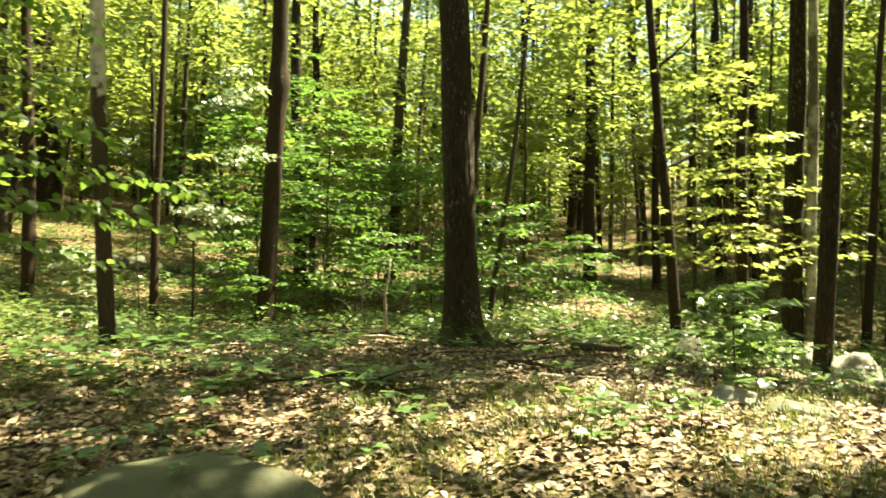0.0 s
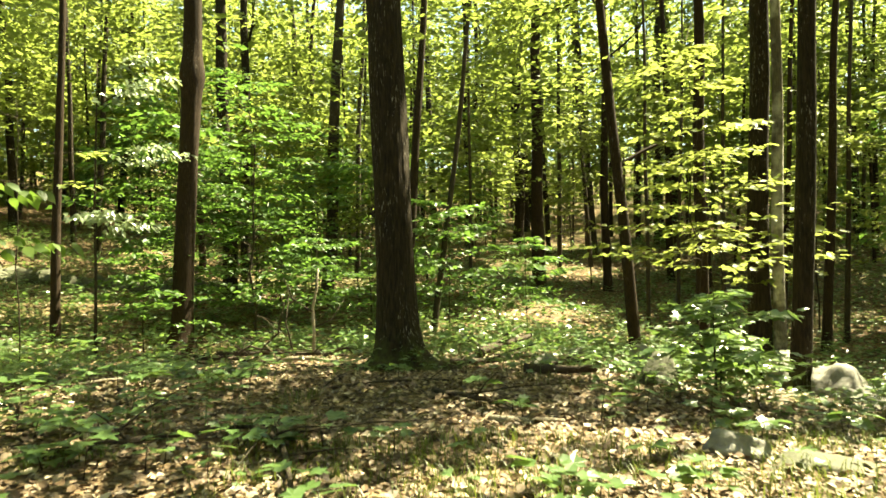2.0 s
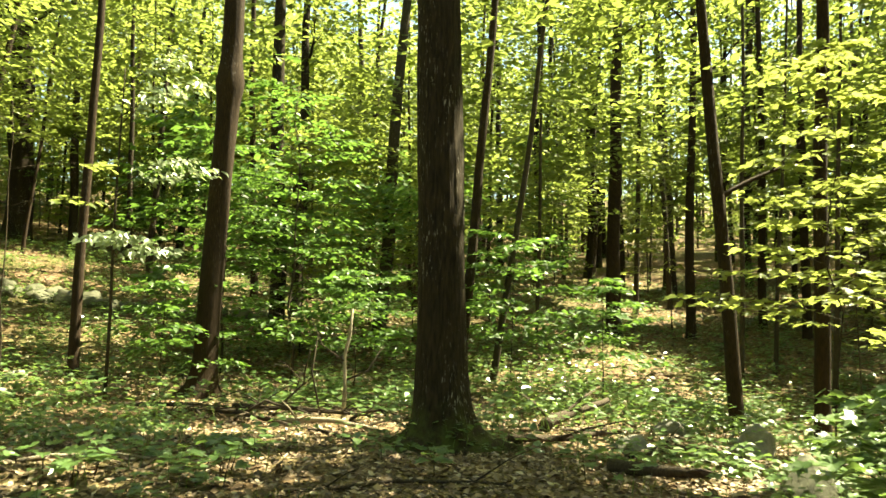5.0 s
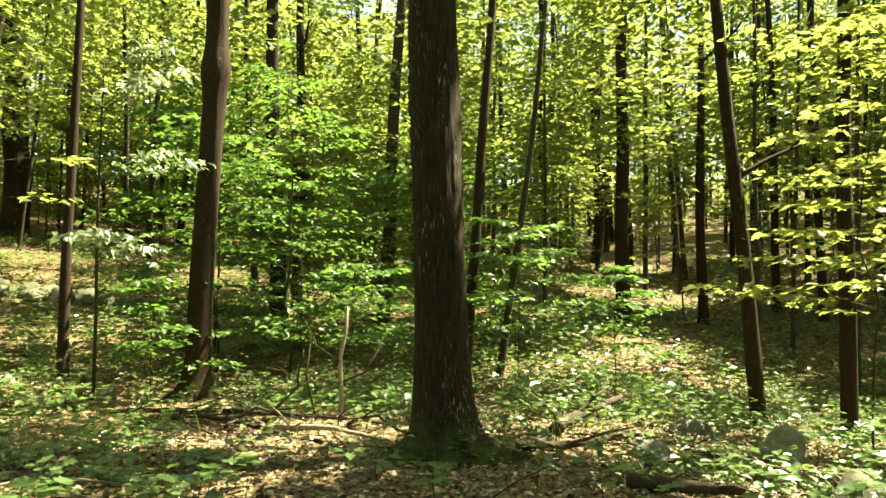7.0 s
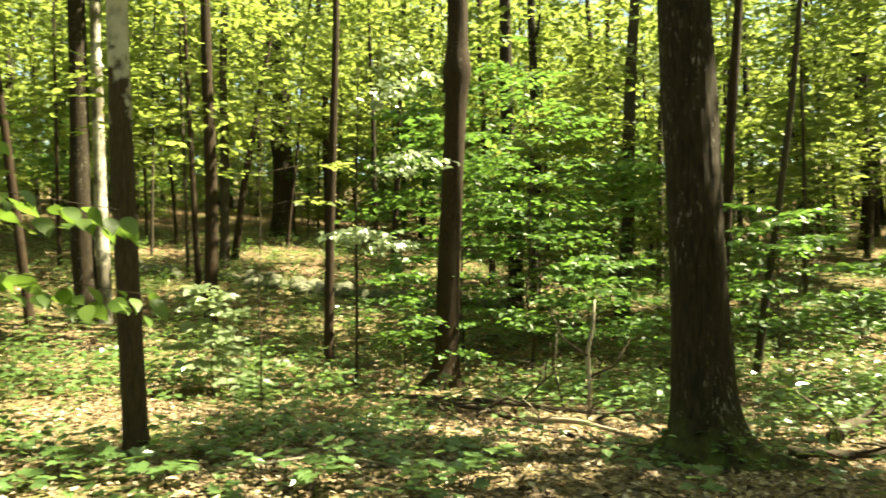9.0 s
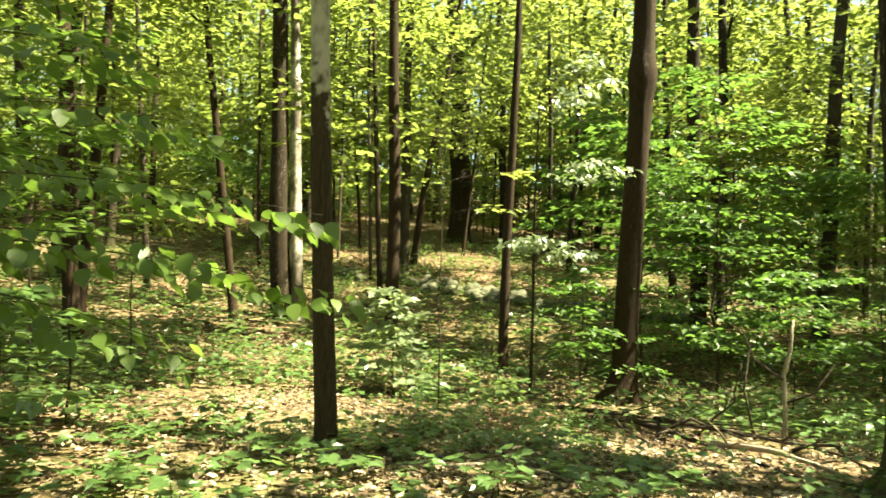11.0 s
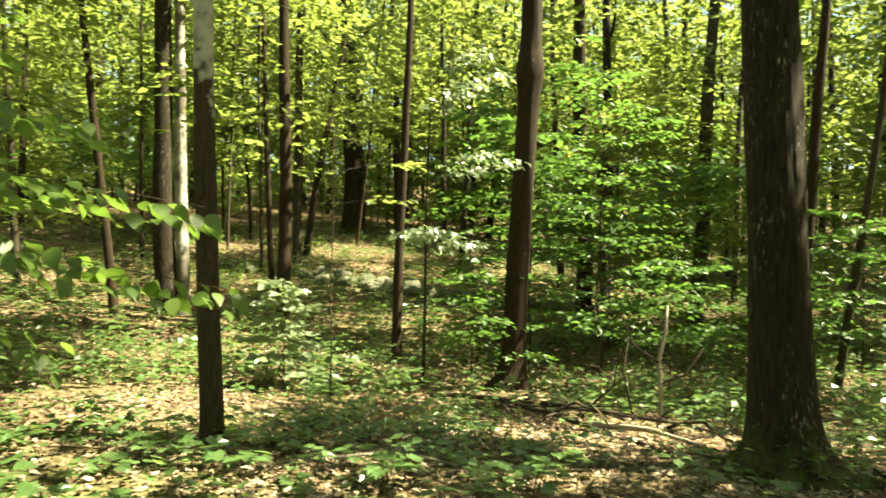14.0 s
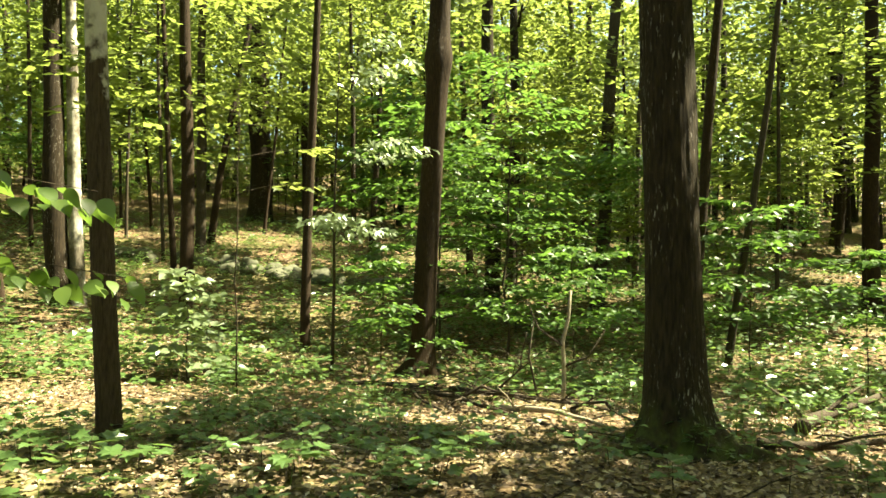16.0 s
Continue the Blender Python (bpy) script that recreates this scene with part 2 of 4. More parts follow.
GAPS = [(Vector(p), r) for p, r in PATH_OPENINGS + GLADE_OPENINGS + SLOPE_OPENINGS + BRANCH_OPENINGS + CROWN_OPENINGS]


def in_opening(p, spare=0.0, own=None):
    for g, r in GAPS:
        if own and (g.x - own[0]) ** 2 + (g.y - own[1]) ** 2 < 2.5:
            continue
        if p.z > g.z + 0.6:
            q = g + SUNWARD * ((p.z - g.z) / SUNWARD.z)
            if (p.x - q.x) ** 2 + (p.y - q.y) ** 2 < (r + spare) ** 2:
                return True
    return False


def shades_gap(x, y, reach):
    return any(in_opening(Vector((x, y, h)), reach) for h in (7, 10, 13, 16, 19))


# ---- mesh building ----
class Soup:
    """Collects vertices and faces for one mesh."""

    def __init__(self):
        self.v, self.f = [], []

    def tube(self, points, radii, sides=8, rough=0.0, seed=0.0, cap=True):
        points = [Vector(p) for p in points]
        n = len(points)
        start, side = len(self.v), None
        for i, (p, r) in enumerate(zip(points, radii)):
            ahead = (points[min(i + 1, n - 1)] - points[max(i - 1, 0)]).normalized()
            if side is None:
                side = ahead.orthogonal().normalized()
                if abs(ahead.z) > 0.7:
                    side = (Vector((1, 0, 0)) - ahead * ahead.x).normalized()
            side = (side - ahead * side.dot(ahead)).normalized()
            up = ahead.cross(side)
            for k in range(sides):
                a = 2 * math.pi * k / sides
                d = math.cos(a) * side + math.sin(a) * up
                rr = r * (1 + rough * noise.noise((math.cos(a) * 1.7 + seed, math.sin(a) * 1.7, p.z * 1.1 + p.x))) if rough else r
                self.v.append(p + d * rr)
        for i in range(n - 1):
            a = start + i * sides
            for k in range(sides):
                k2 = (k + 1) % sides
                self.f.append((a + k, a + k2, a + sides + k2, a + sides + k))
        if cap:
            self.f.append(tuple(start + (n - 1) * sides + k for k in range(sides)))
            self.f.append(tuple(start + k for k in reversed(range(sides))))

    def leaf(self, base, along, normal, length, width, shape=0):
        """shape 0: folded rhomb; 1: oval with a midrib; 2: lobed."""
        along = along.normalized()
        across = normal.cross(along).normalized()
        up = along.cross(across)
        s = len(self.v)
        if shape == 0:
            for u, w, h in ((0, 0, 0), (0.45, -0.5, 0.1), (1, 0, -0.08), (0.45, 0.5, 0.1)):
                self.v.append(base + along * (u * length) + across * (w * width) + up * (h * width))
            self.f += [(s, s + 1, s + 2), (s, s + 2, s + 3)]
        elif shape == 1:
            for u, w, h in ((0, 0, 0), (0.22, -0.4, 0.08), (0.55, -0.46, 0.08), (1, 0, -0.14), (0.55, 0.46, 0.08), (0.22, 0.4, 0.08), (0.5, 0, -0.03)):
                self.v.append(base + along * (u * length) + across * (w * width) + up * (h * width))
            self.f += [(s, s + 1, s + 6), (s + 1, s + 2, s + 6), (s + 2, s + 3, s + 6), (s + 3, s + 4, s + 6), (s + 4, s + 5, s + 6), (s + 5, s, s + 6)]
        elif shape == 3:
            rows = ((0.05, 0.2), (0.18, 0.42), (0.36, 0.5), (0.56, 0.42), (0.76, 0.23), (0.9, 0.08))
            self.v.append(base.copy())
            for u, w in rows:
                sag = -0.22 * u * u
                for k in (-1, 0, 1):
                    self.v.append(base + along * (u * length) + across * (k * w * width) + up * (sag * length + (0.1 * w * width if k else 0) + 0.025 * width * math.sin(9 * u) * abs(k)))
            self.v.append(base + along * length - up * (0.24 * length))
            self.f += [(s, s + 2, s + 1), (s, s + 3, s + 2)]
            for i in range(5):
                a = s + 1 + 3 * i
                self.f += [(a, a + 1, a + 4, a + 3), (a + 1, a + 2, a + 5, a + 4)]
            e = s + 16
            self.f += [(e, e + 1, e + 3), (e + 1, e + 2, e + 3)]
        else:
            rim = ((0, 0, 0), (-0.05, -0.32, 0.02), (0.22, -0.5, 0.06), (0.4, -0.3, 0.04), (0.72, -0.42, 0.02), (0.68, -0.16, 0.02), (1, 0, -0.1),
                   (0.68, 0.16, 0.02), (0.72, 0.42, 0.02), (0.4, 0.3, 0.04), (0.22, 0.5, 0.06), (-0.05, 0.32, 0.02))
            for u, w, h in rim:
                self.v.append(base + along * (u * length) + across * (w * width) + up * (h * width))
            self.v.append(base + along * (0.38 * length) - up * (0.02 * width))
            self.f += [(s + i, s + (i + 1) % 12, s + 12) for i in range(12)]

    def mesh(self, name, mat, smooth=False):
        me = bpy.data.meshes.new(name)
        me.from_pydata([tuple(p) for p in self.v], [], self.f)
        me.materials.append(mat)
        if smooth:
            me.polygons.foreach_set("use_smooth", [True] * len(me.polygons))
        me.update()
        return me


def part(name, mesh, parent, label="", m=None):
    ob = new(name, mesh)
    ob.parent = parent
    if m is not None:
        ob.matrix_basis = m
    return tagged(ob, label)


def thing(name, x, y, z, label, category, group="", turn=0.0):
    ob = new(name)
    ob.empty_display_size = 0.2
    ob.matrix_basis = pose(x, y, z, 0, 0, turn)
    return tagged(ob, label, category, group)


def spray(soup, rng, start, way, length, leaf, count, shape=0, flat=0.35, droop=0.12, twig=True, face=(0.0, 0.0)):
    """A flat fan of leaves along a twig."""
    way = way.normalized()
    side = way.cross(Vector((0, 0, 1)))
    side = side.normalized() if side.length > 0.05 else Vector((1, 0, 0))
    if twig:
        tip = start + way * length - Vector((0, 0, droop * length))
        soup.v += [start, start + Vector((0, 0, 0.012)), tip]
        s = len(soup.v)
        soup.f.append((s - 3, s - 2, s - 1))
    for i in range(count):
        u = (i + rng.random()) / count
        spread = (1 - 0.55 * u) * length * 0.42
        w = rng.uniform(-1, 1)
        p = start + way * (u * length) + side * (w * spread) - Vector((0, 0, droop * length * (u * u + 0.5 * w * w)))
        p.z += rng.uniform(-0.5, 0.5) * leaf * 0.6
        along = way * rng.uniform(0.3, 1) + side * (w * 1.2 + rng.uniform(-0.4, 0.4)) + Vector((0, 0, rng.uniform(-0.45, 0.1)))
        normal = Vector((rng.gauss(face[0], flat), rng.gauss(face[1], flat), 1)).normalized()
        size = leaf * rng.uniform(0.65, 1.25)
        soup.leaf(p, along, normal, size, size * (0.95 if shape == 2 else 0.62), shape)


def crown_mesh(name, seed, mat, sprays, per, leaf, radius, low, high, shape=0, reach=1.3, place=None, flat=0.6):
    """Layered foliage: fans of leaves reaching outwards around an axis, from low to high."""
    rng, soup = random.Random(seed), Soup()
    lumps = [(rng.uniform(0, 2 * math.pi), rng.uniform(low, high), rng.uniform(0.5, 1.0)) for _ in range(max(5, sprays // 9))]
    for i in range(sprays):
        a0, z0, out = rng.choice(lumps)
        a, z = a0 + rng.gauss(0, 0.45), z0 + rng.gauss(0, (high - low) * 0.05)
        h = min(max((z - low) / (high - low), 0), 1)
        full = radius * (0.55 + 0.75 * math.sin(math.pi * min(1, 0.15 + 0.85 * h)) ** 0.8) * 0.8
        r = full * out * math.sqrt(rng.uniform(0.05, 1))
        p = Vector((math.cos(a) * r, math.sin(a) * r, z))
        way = Vector((math.cos(a + rng.gauss(0, 0.7)), math.sin(a + rng.gauss(0, 0.7)), rng.uniform(-0.15, 0.25)))
        length = reach * rng.uniform(0.6, 1.2)
        if place and in_opening(place @ (p + way * length * 0.5), length * 0.42):
            continue
        spray(soup, rng, p, way, length, leaf, per, shape, flat)
    return soup.mesh(name, mat)


def canopy(ob, rng, kinds, m):
    """A crown for the tree; where it would close an opening, one with that opening cut out of it."""
    here = ob.matrix_basis @ m
    k = rng.randrange(len(kinds))
    me = kinds[k]
    full = kinds is CANOPY_FULL
    if shades_gap(here.translation.x, here.translation.y, 6.4):
        grown = (LEAF_CANOPY, 120, 20, 0.215, 3.4, 8.0, 19) if kinds is CANOPY else (LEAF_CANOPY, 330 if full else 180, 18 if full else 15, 0.25 if full else 0.285, 3.5, 7.5 if full else 5.6, 19)
        me = crown_mesh("crown", 300 + k, *grown, reach=1.75, place=here)
    part("crown", me, ob, "", m)


CANOPY = [crown_mesh("crown", 100 + i, LEAF_CANOPY, 120, 20, 0.215, 3.4, 8.0, 19, reach=1.5) for i in range(5)]
CANOPY_MID = [crown_mesh("crown", 110 + i, LEAF_CANOPY, 180, 15, 0.285, 3.5, 5.6, 19, reach=1.8) for i in range(5)]
# Extra-dense crowns above the view, made to shade the ground near the path
CANOPY_FULL = [crown_mesh("crown", 115 + i, LEAF_CANOPY, 300, 20, 0.24, 3.7, 7.5, 19, reach=1.6) for i in range(2)]
CANOPY_LOW = [crown_mesh("crown", 120 + i, LEAF_CANOPY if i % 3 else LEAF_YELLOW, 150, 15, 0.315, 3.4, 1.4, 16, reach=1.9) for i in range(5)]
UNDER = [crown_mesh("crown", 140 + i, (LEAF_GREEN, LEAF_CANOPY, LEAF_GREEN, LEAF_YELLOW)[i % 4], 95, 18, 0.18, 1.6, 0.7, 5.6, reach=1.15) for i in range(6)]


# ---- the ground ----
def build_ground():
    xs = sorted({round(s * (0.28 * k + 0.0022 * k ** 3), 3) for k in range(0, 56) for s in (-1, 1)})
    ys = [round(-14 + 0.28 * k, 3) for k in range(0, 130)]
    ys = [-380, -200, -100, -50, -28, -20] + ys + [round(22.2 + 0.35 * k + 0.0045 * k ** 3, 3) for k in range(1, 44)]
    v = [(x, y, floor_z(x, y)) for y in ys for x in xs]
    w = len(xs)
    f = [(j * w + i, j * w + i + 1, (j + 1) * w + i + 1, (j + 1) * w + i) for j in range(len(ys) - 1) for i in range(w - 1)]
    me = bpy.data.meshes.new("ground")
    me.from_pydata(v, [], f)
    me.materials.append(SOIL)
    me.polygons.foreach_set("use_smooth", [True] * len(f))
    tagged(new("ground", me), "brown leaf-littered forest floor rising to a hillside", "ground", kind="structure")


build_ground()

TAKEN = []       # trunks that stand already: x, y


# ---- trees ----
def trunk_mesh(name, rng, r, height, lean, mat, sides, flare, bend=0.35, rough=0.13):
    soup, pts, radii = Soup(), [], []
    steps = [0, 0.06, 0.15, 0.3, 0.5, 0.8, 1.2, 1.8] + [1.8 + (height - 1.8) * k / 14 for k in range(1, 15)]
    seed = rng.uniform(0, 50)
    for h in steps:
        wob = bend * r * 4
        pts.append((lean[0] * h + wob * noise.noise((h * 0.22, seed, 0)) * min(h / 3, 1), lean[1] * h + wob * noise.noise((h * 0.22, 0, seed)) * min(h / 3, 1), h - 0.12))
        radii.append(r * (1.06 - 0.72 * (h / height) ** 1.1) + r * flare * math.exp(-h / (0.55 * r + 0.12)))
    soup.tube(pts, radii, sides, rough, seed)
    return soup.mesh(name, mat, True), pts, radii


def branch_mesh(rng, start, way, length, radius, mat):
    soup = Soup()
    pts, radii, p, d = [], [], Vector(start), Vector(way).normalized()
    for k in range(7):
        pts.append(p.copy())
        radii.append(radius * (1 - 0.8 * k / 6))
        d = (d + Vector((rng.gauss(0, 0.16), rng.gauss(0, 0.16), 0.06 + rng.gauss(0, 0.1)))).normalized()
        p = p + d * (length / 6)
    soup.tube(pts, radii, 6)
    for k in (3, 4, 5):
        e = (d + Vector((rng.gauss(0, 0.8), rng.gauss(0, 0.8), rng.uniform(0, 0.5)))).normalized()
        soup.tube([pts[k], pts[k] + e * length * 0.16, pts[k] + e * length * 0.32 + Vector((0, 0, 0.05))], [radius * 0.32, radius * 0.22, radius * 0.07], 4)
    return soup.mesh("branch", mat, True)


def tree(x, y, r, lean=(0, 0), mat=None, label="", sides=14, flare=0.5, height=None, crown=None, limbs=3, low=6.5, group="woodland trees", bend=0.25, wide=1.0, own=None, full=False):
    rng = random.Random(int(1000 * abs(x) + 37 * y))
    mat = mat or BARK_BROWN
    height = height or 11 + min(r, 0.35) * 26 + rng.uniform(0, 2)
    ob = thing("tree", x, y, floor_z(x, y), label or "slim brown-barked forest tree with green leaves", "tree", group)
    me, pts, radii = trunk_mesh("trunk", rng, r, height, lean, mat, sides, flare, bend)
    part("trunk", own() if own else me, ob)
    for i in range(limbs):
        k = rng.randrange(9, len(pts) - 2)
        a = rng.uniform(0, 2 * math.pi)
        if pts[k][2] < low:
            continue
        part("branch", branch_mesh(rng, pts[k], (math.cos(a), math.sin(a), rng.uniform(0.2, 0.8)), rng.uniform(1.5, 3.0), radii[k] * 0.5, mat), ob)
    canopy(ob, rng, CANOPY_FULL if full else CANOPY_MID if y > 21 or r > 0.115 else CANOPY, pose(lean[0] * 12, lean[1] * 12, 0, 0, 0, rng.uniform(0, 360)) @ Matrix.Diagonal((wide, wide, height / 19.0, 1)))
    TAKEN.append((x, y))
    return ob


def oak_trunk():
    """Broad trunk with furrowed bark and spreading root flares."""
    soup, sides = Soup(), 110
    hs = [-0.15, -0.05, 0.0, 0.05, 0.1, 0.16, 0.24, 0.34, 0.46, 0.6] + [0.6 + 0.11 * k for k in range(1, 62)] + [7.6 + 1.2 * k for k in range(0, 12)]
    for h in hs:
        up = max(h, 0)
        r = 0.222 * (1 - 0.55 * max(h - 4, 0) / 18) + 0.045 * math.exp(-up / 1.6) + 0.12 * math.exp(-up / 0.32) + 0.27 * math.exp(-up / 0.1)
        cx, cy = -0.022 * h + 0.05 * noise.noise((h * 0.25, 3, 0)), 0.03 * noise.noise((h * 0.25, 8, 0))
        for k in range(sides):
            a = 2 * math.pi * k / sides
            c, sn = math.cos(a), math.sin(a)
            lobes = 0.34 * math.exp(-up / 0.2) * (math.sin(5 * a + 0.6) * 0.5 + math.sin(3 * a + 2.0) * 0.5)
            ridge = noise.noise((c * 7.5, sn * 7.5, h * 1.3)) + 0.6 * noise.noise((c * 15, sn * 15, h * 2.6))
            furrow = 0.013 * (abs(ridge) ** 0.6) + 0.012 * noise.noise((c * 2, sn * 2, h * 0.8))
            rr = r * (1 + lobes) + furrow
            soup.v.append(Vector((cx + c * rr, cy + sn * rr, h)))
    for j in range(len(hs) - 1):
        for k in range(sides):
            k2 = (k + 1) % sides
            soup.f.append((j * sides + k, j * sides + k2, (j + 1) * sides + k2, (j + 1) * sides + k))
    return soup.mesh("trunk", BARK_DARK, True)


def knobbed_trunk():
    """Smooth trunk with a swelling high up and a foot that spreads to one side."""
    soup, sides = Soup(), 40
    hs = [-0.15, -0.05, 0.0, 0.06, 0.13, 0.22, 0.34, 0.5, 0.7] + [0.7 + 0.18 * k for k in range(1, 36)] + [8.0 + 1.0 * k for k in range(10)]
    for h in hs:
        up = max(h, 0)
        r = 0.182 * (1 - 0.5 * max(h - 5, 0) / 13) + 0.03 * math.exp(-up / 1.2) + 0.15 * math.exp(-up / 0.22)
        r += 0.06 * math.exp(-((h - 5.35) / 0.28) ** 2)
        cx = 0.042 * h + 0.05 * noise.noise((h * 0.3, 5, 1)) - 0.12 * math.exp(-up / 0.2)
        cy = 0.012 * h + 0.04 * noise.noise((h * 0.3, 1, 7))
        for k in range(sides):
            a = 2 * math.pi * k / sides
            c, sn = math.cos(a), math.sin(a)
            lobes = 0.3 * math.exp(-up / 0.16) * math.sin(4 * a + 0.9)
            rr = r * (1 + lobes) + 0.012 * noise.noise((c * 3, sn * 3, h * 0.9)) + 0.005 * noise.noise((c * 9, sn * 9, h * 4))
            soup.v.append(Vector((cx + c * rr, cy + sn * rr, h)))
    for j in range(len(hs) - 1):
        for k in range(sides):
            k2 = (k + 1) % sides
            soup.f.append((j * sides + k, j * sides + k2, (j + 1) * sides + k2, (j + 1) * sides + k))
    return soup.mesh("trunk", BARK_BROWN, True)


tree(0.29, 11.07, 0.27, (-0.022, 0.0), BARK_DARK, "large dark furrowed oak trunk with flared mossy base", 40, 1.0, 22, None, 4, bend=0.12, own=oak_trunk, wide=1.4, full=True)
tree(-3.82, 15.95, 0.2, (0.045, 0.014), BARK_BROWN, "straight reddish-brown forest tree with flared foot", 26, 1.0, 18, own=knobbed_trunk)
tree(-6.78, 17.35, 0.095, (0.02, 0.01), BARK_BROWN, "thin dark straight young forest tree")
tree(-1.8, 24.3, 0.19, (0.068, 0.006), BARK_GREY, "leaning grey-brown forest tree among leafy saplings")
tree(-4.82, 24.8, 0.22, (-0.006, 0.0), BARK_DARK, "dark rough-barked tree behind leafy saplings")
tree(-4.83, 27.5, 0.18, (0.005, 0.0), BARK_DARK, "dark rough-barked tree behind leafy saplings")
tree(-4.08, 9.04, 0.096, (-0.024, -0.026), BARK_TOP_PALE, "slim tree with pale patches of bark high up", 16, 0.35, 13)
tree(-13.15, 17.6, 0.24, (-0.029, -0.028), BARK_DARK, "dark shaggy-barked tree with pale split edge", 16)
tree(-12.82, 17.8, 0.15, (-0.025, -0.025), BARK_PALE, "pale smooth-barked tree beside a dark trunk")
tree(-10.2, 18.15, 0.15, (-0.002, -0.002), BARK_BROWN, "straight brown tree in a close clump")
tree(-12.9, 21.3, 0.085, (-0.041, -0.032), BARK_BROWN, "thin brown tree in a close clump")
tree(-15.6, 26.2, 0.17, (0.002, 0.001), BARK_GREY, "grey-brown tree in a close clump")
tree(-16.7, 28.3, 0.14, (0.125, 0.083), BARK_BROWN, "strongly leaning brown tree")
tree(-19.6, 36.5, 0.55, (-0.009, -0.006), BARK_DARK, "massive old dark tree on the slope", 18, 0.4, 24, limbs=6, low=4)
tree(5.25, 26.6, 0.22, (0.009, -0.002), BARK_BROWN, "tall straight brown forest tree")
tree(0.46, 18.5, 0.105, (0.079, -0.002), BARK_BROWN, "slim tree leaning behind the large oak")
tree(1.15, 18.8, 0.07, (0.133, -0.011), BARK_GREY, "thin crooked leaning tree", bend=0.6)
tree(2.64, 24.2, 0.055, (0.012, -0.001), BARK_GREY, "very thin straight pole tree", height=12)
tree(7.38, 42.9, 0.27, (0.004, -0.001), BARK_DARK, "dark tree standing on the leafy slope")
tree(8.92, 48.7, 0.24, (0.001, 0.0), BARK_DARK, "dark tree standing on the leafy slope")
tree(7.15, 31.7, 0.1, (0.018, -0.004), BARK_GREY, "thin grey pole tree")
tree(10.27, 38.4, 0.21, (-0.029, 0.008), BARK_DARK, "forked dark tree leaning on the slope")
tree(8.0, 27.7, 0.155, (0.009, -0.003), BARK_BROWN, "straight brown forest tree")
tree(4.85, 15.3, 0.11, (-0.072, 0.023), BARK_BROWN, "slim brown tree leaning over with side limbs", limbs=5, low=3)
tree(14.2, 39.2, 0.26, (0.016, -0.006), BARK_DARK, "dark tree deep in the wood")
tree(8.9, 23.5, 0.06, (0.036, -0.015), BARK_GREY, "thin grey pole tree", height=12)
tree(6.2, 15.4, 0.12, (0.004, -0.002), BARK_BROWN, "slim dark brown tree with short side shoots")
tree(8.6, 19.8, 0.06, (0.024, -0.011), BARK_GREY, "thin grey pole tree", height=12)
tree(6.23, 13.25, 0.175, (0.016, -0.009), BARK_DARK, "dark thick trunk joined by a pale trunk")
tree(6.5, 13.1, 0.1, (0.013, -0.007), BARK_PALE, "pale weathered trunk beside a dark one")
tree(5.48, 10.75, 0.132, (0.04, -0.024), BARK_DARK, "slim dark tree leaning beside boulders", 16, 0.3, 15, full=True, bend=0.1, wide=1.35)
# Out of view, added so that its crown shades the litter ahead
tree(8.7, 9.3, 0.17, (0.0, 0.0), BARK_BROWN, "unseen brown-barked tree added to shade the path", height=17, full=True, wide=1.0)
tree(10.54, 18.5, 0.11, (0.047, -0.028), BARK_BROWN, "slim brown forest tree")
tree(11.64, 19.4, 0.068, (0.032, -0.02), BARK_GREY, "thin grey pole tree")
tree(10.75, 20.8, 0.08, (0.048, -0.028), BARK_BROWN, "slim brown forest tree")
tree(-30.8, 17.8, 0.34, (-0.022, -0.05), BARK_DARK, "broad dark rough-barked forest tree")
tree(-36.0, 20.2, 0.26, (-0.043, -0.093), BARK_GREY, "tall grey-barked forest tree with green crown")
tree(-26.3, 18.2, 0.24, (-0.027, -0.052), BARK_DARK, "dark straight forest tree")
tree(-12.1, 11.5, 0.135, (-0.032, -0.054), BARK_BROWN, "brown forked tree behind leafy shrubs")
tree(-12.35, 11.75, 0.1, (0.028, 0.044), BARK_BROWN, "brown tree splitting away from its neighbour")
tree(-18.0, 17.2, 0.09, (-0.038, -0.055), BARK_GREY, "slim grey forest tree")
tree(-13.3, 16.2, 0.1, (-0.073, -0.086), BARK_BROWN, "crooked slim brown tree", bend=0.6)
tree(-33.3, 34.2, 0.19, (-0.018, -0.02), BARK_GREY, "slim dark forest tree on the slope")
tree(-35.9, 38.7, 0.27, (-0.027, -0.029), BARK_DARK, "dark forest tree on the slope")
tree(-13.8, 40.9, 0.18, (0.06, 0.022), BARK_DARK, "dark crooked tree on the slope")
tree(-4.3, 39.2, 0.19, (-0.023, -0.003), BARK_GREY, "grey forest tree on the slope")


# ---- woodland beyond: slimmer trees in the same stand ----
def clear(x, y, gap):
    return all((x - a) ** 2 + (y - b) ** 2 > gap * gap for a, b in TAKEN)


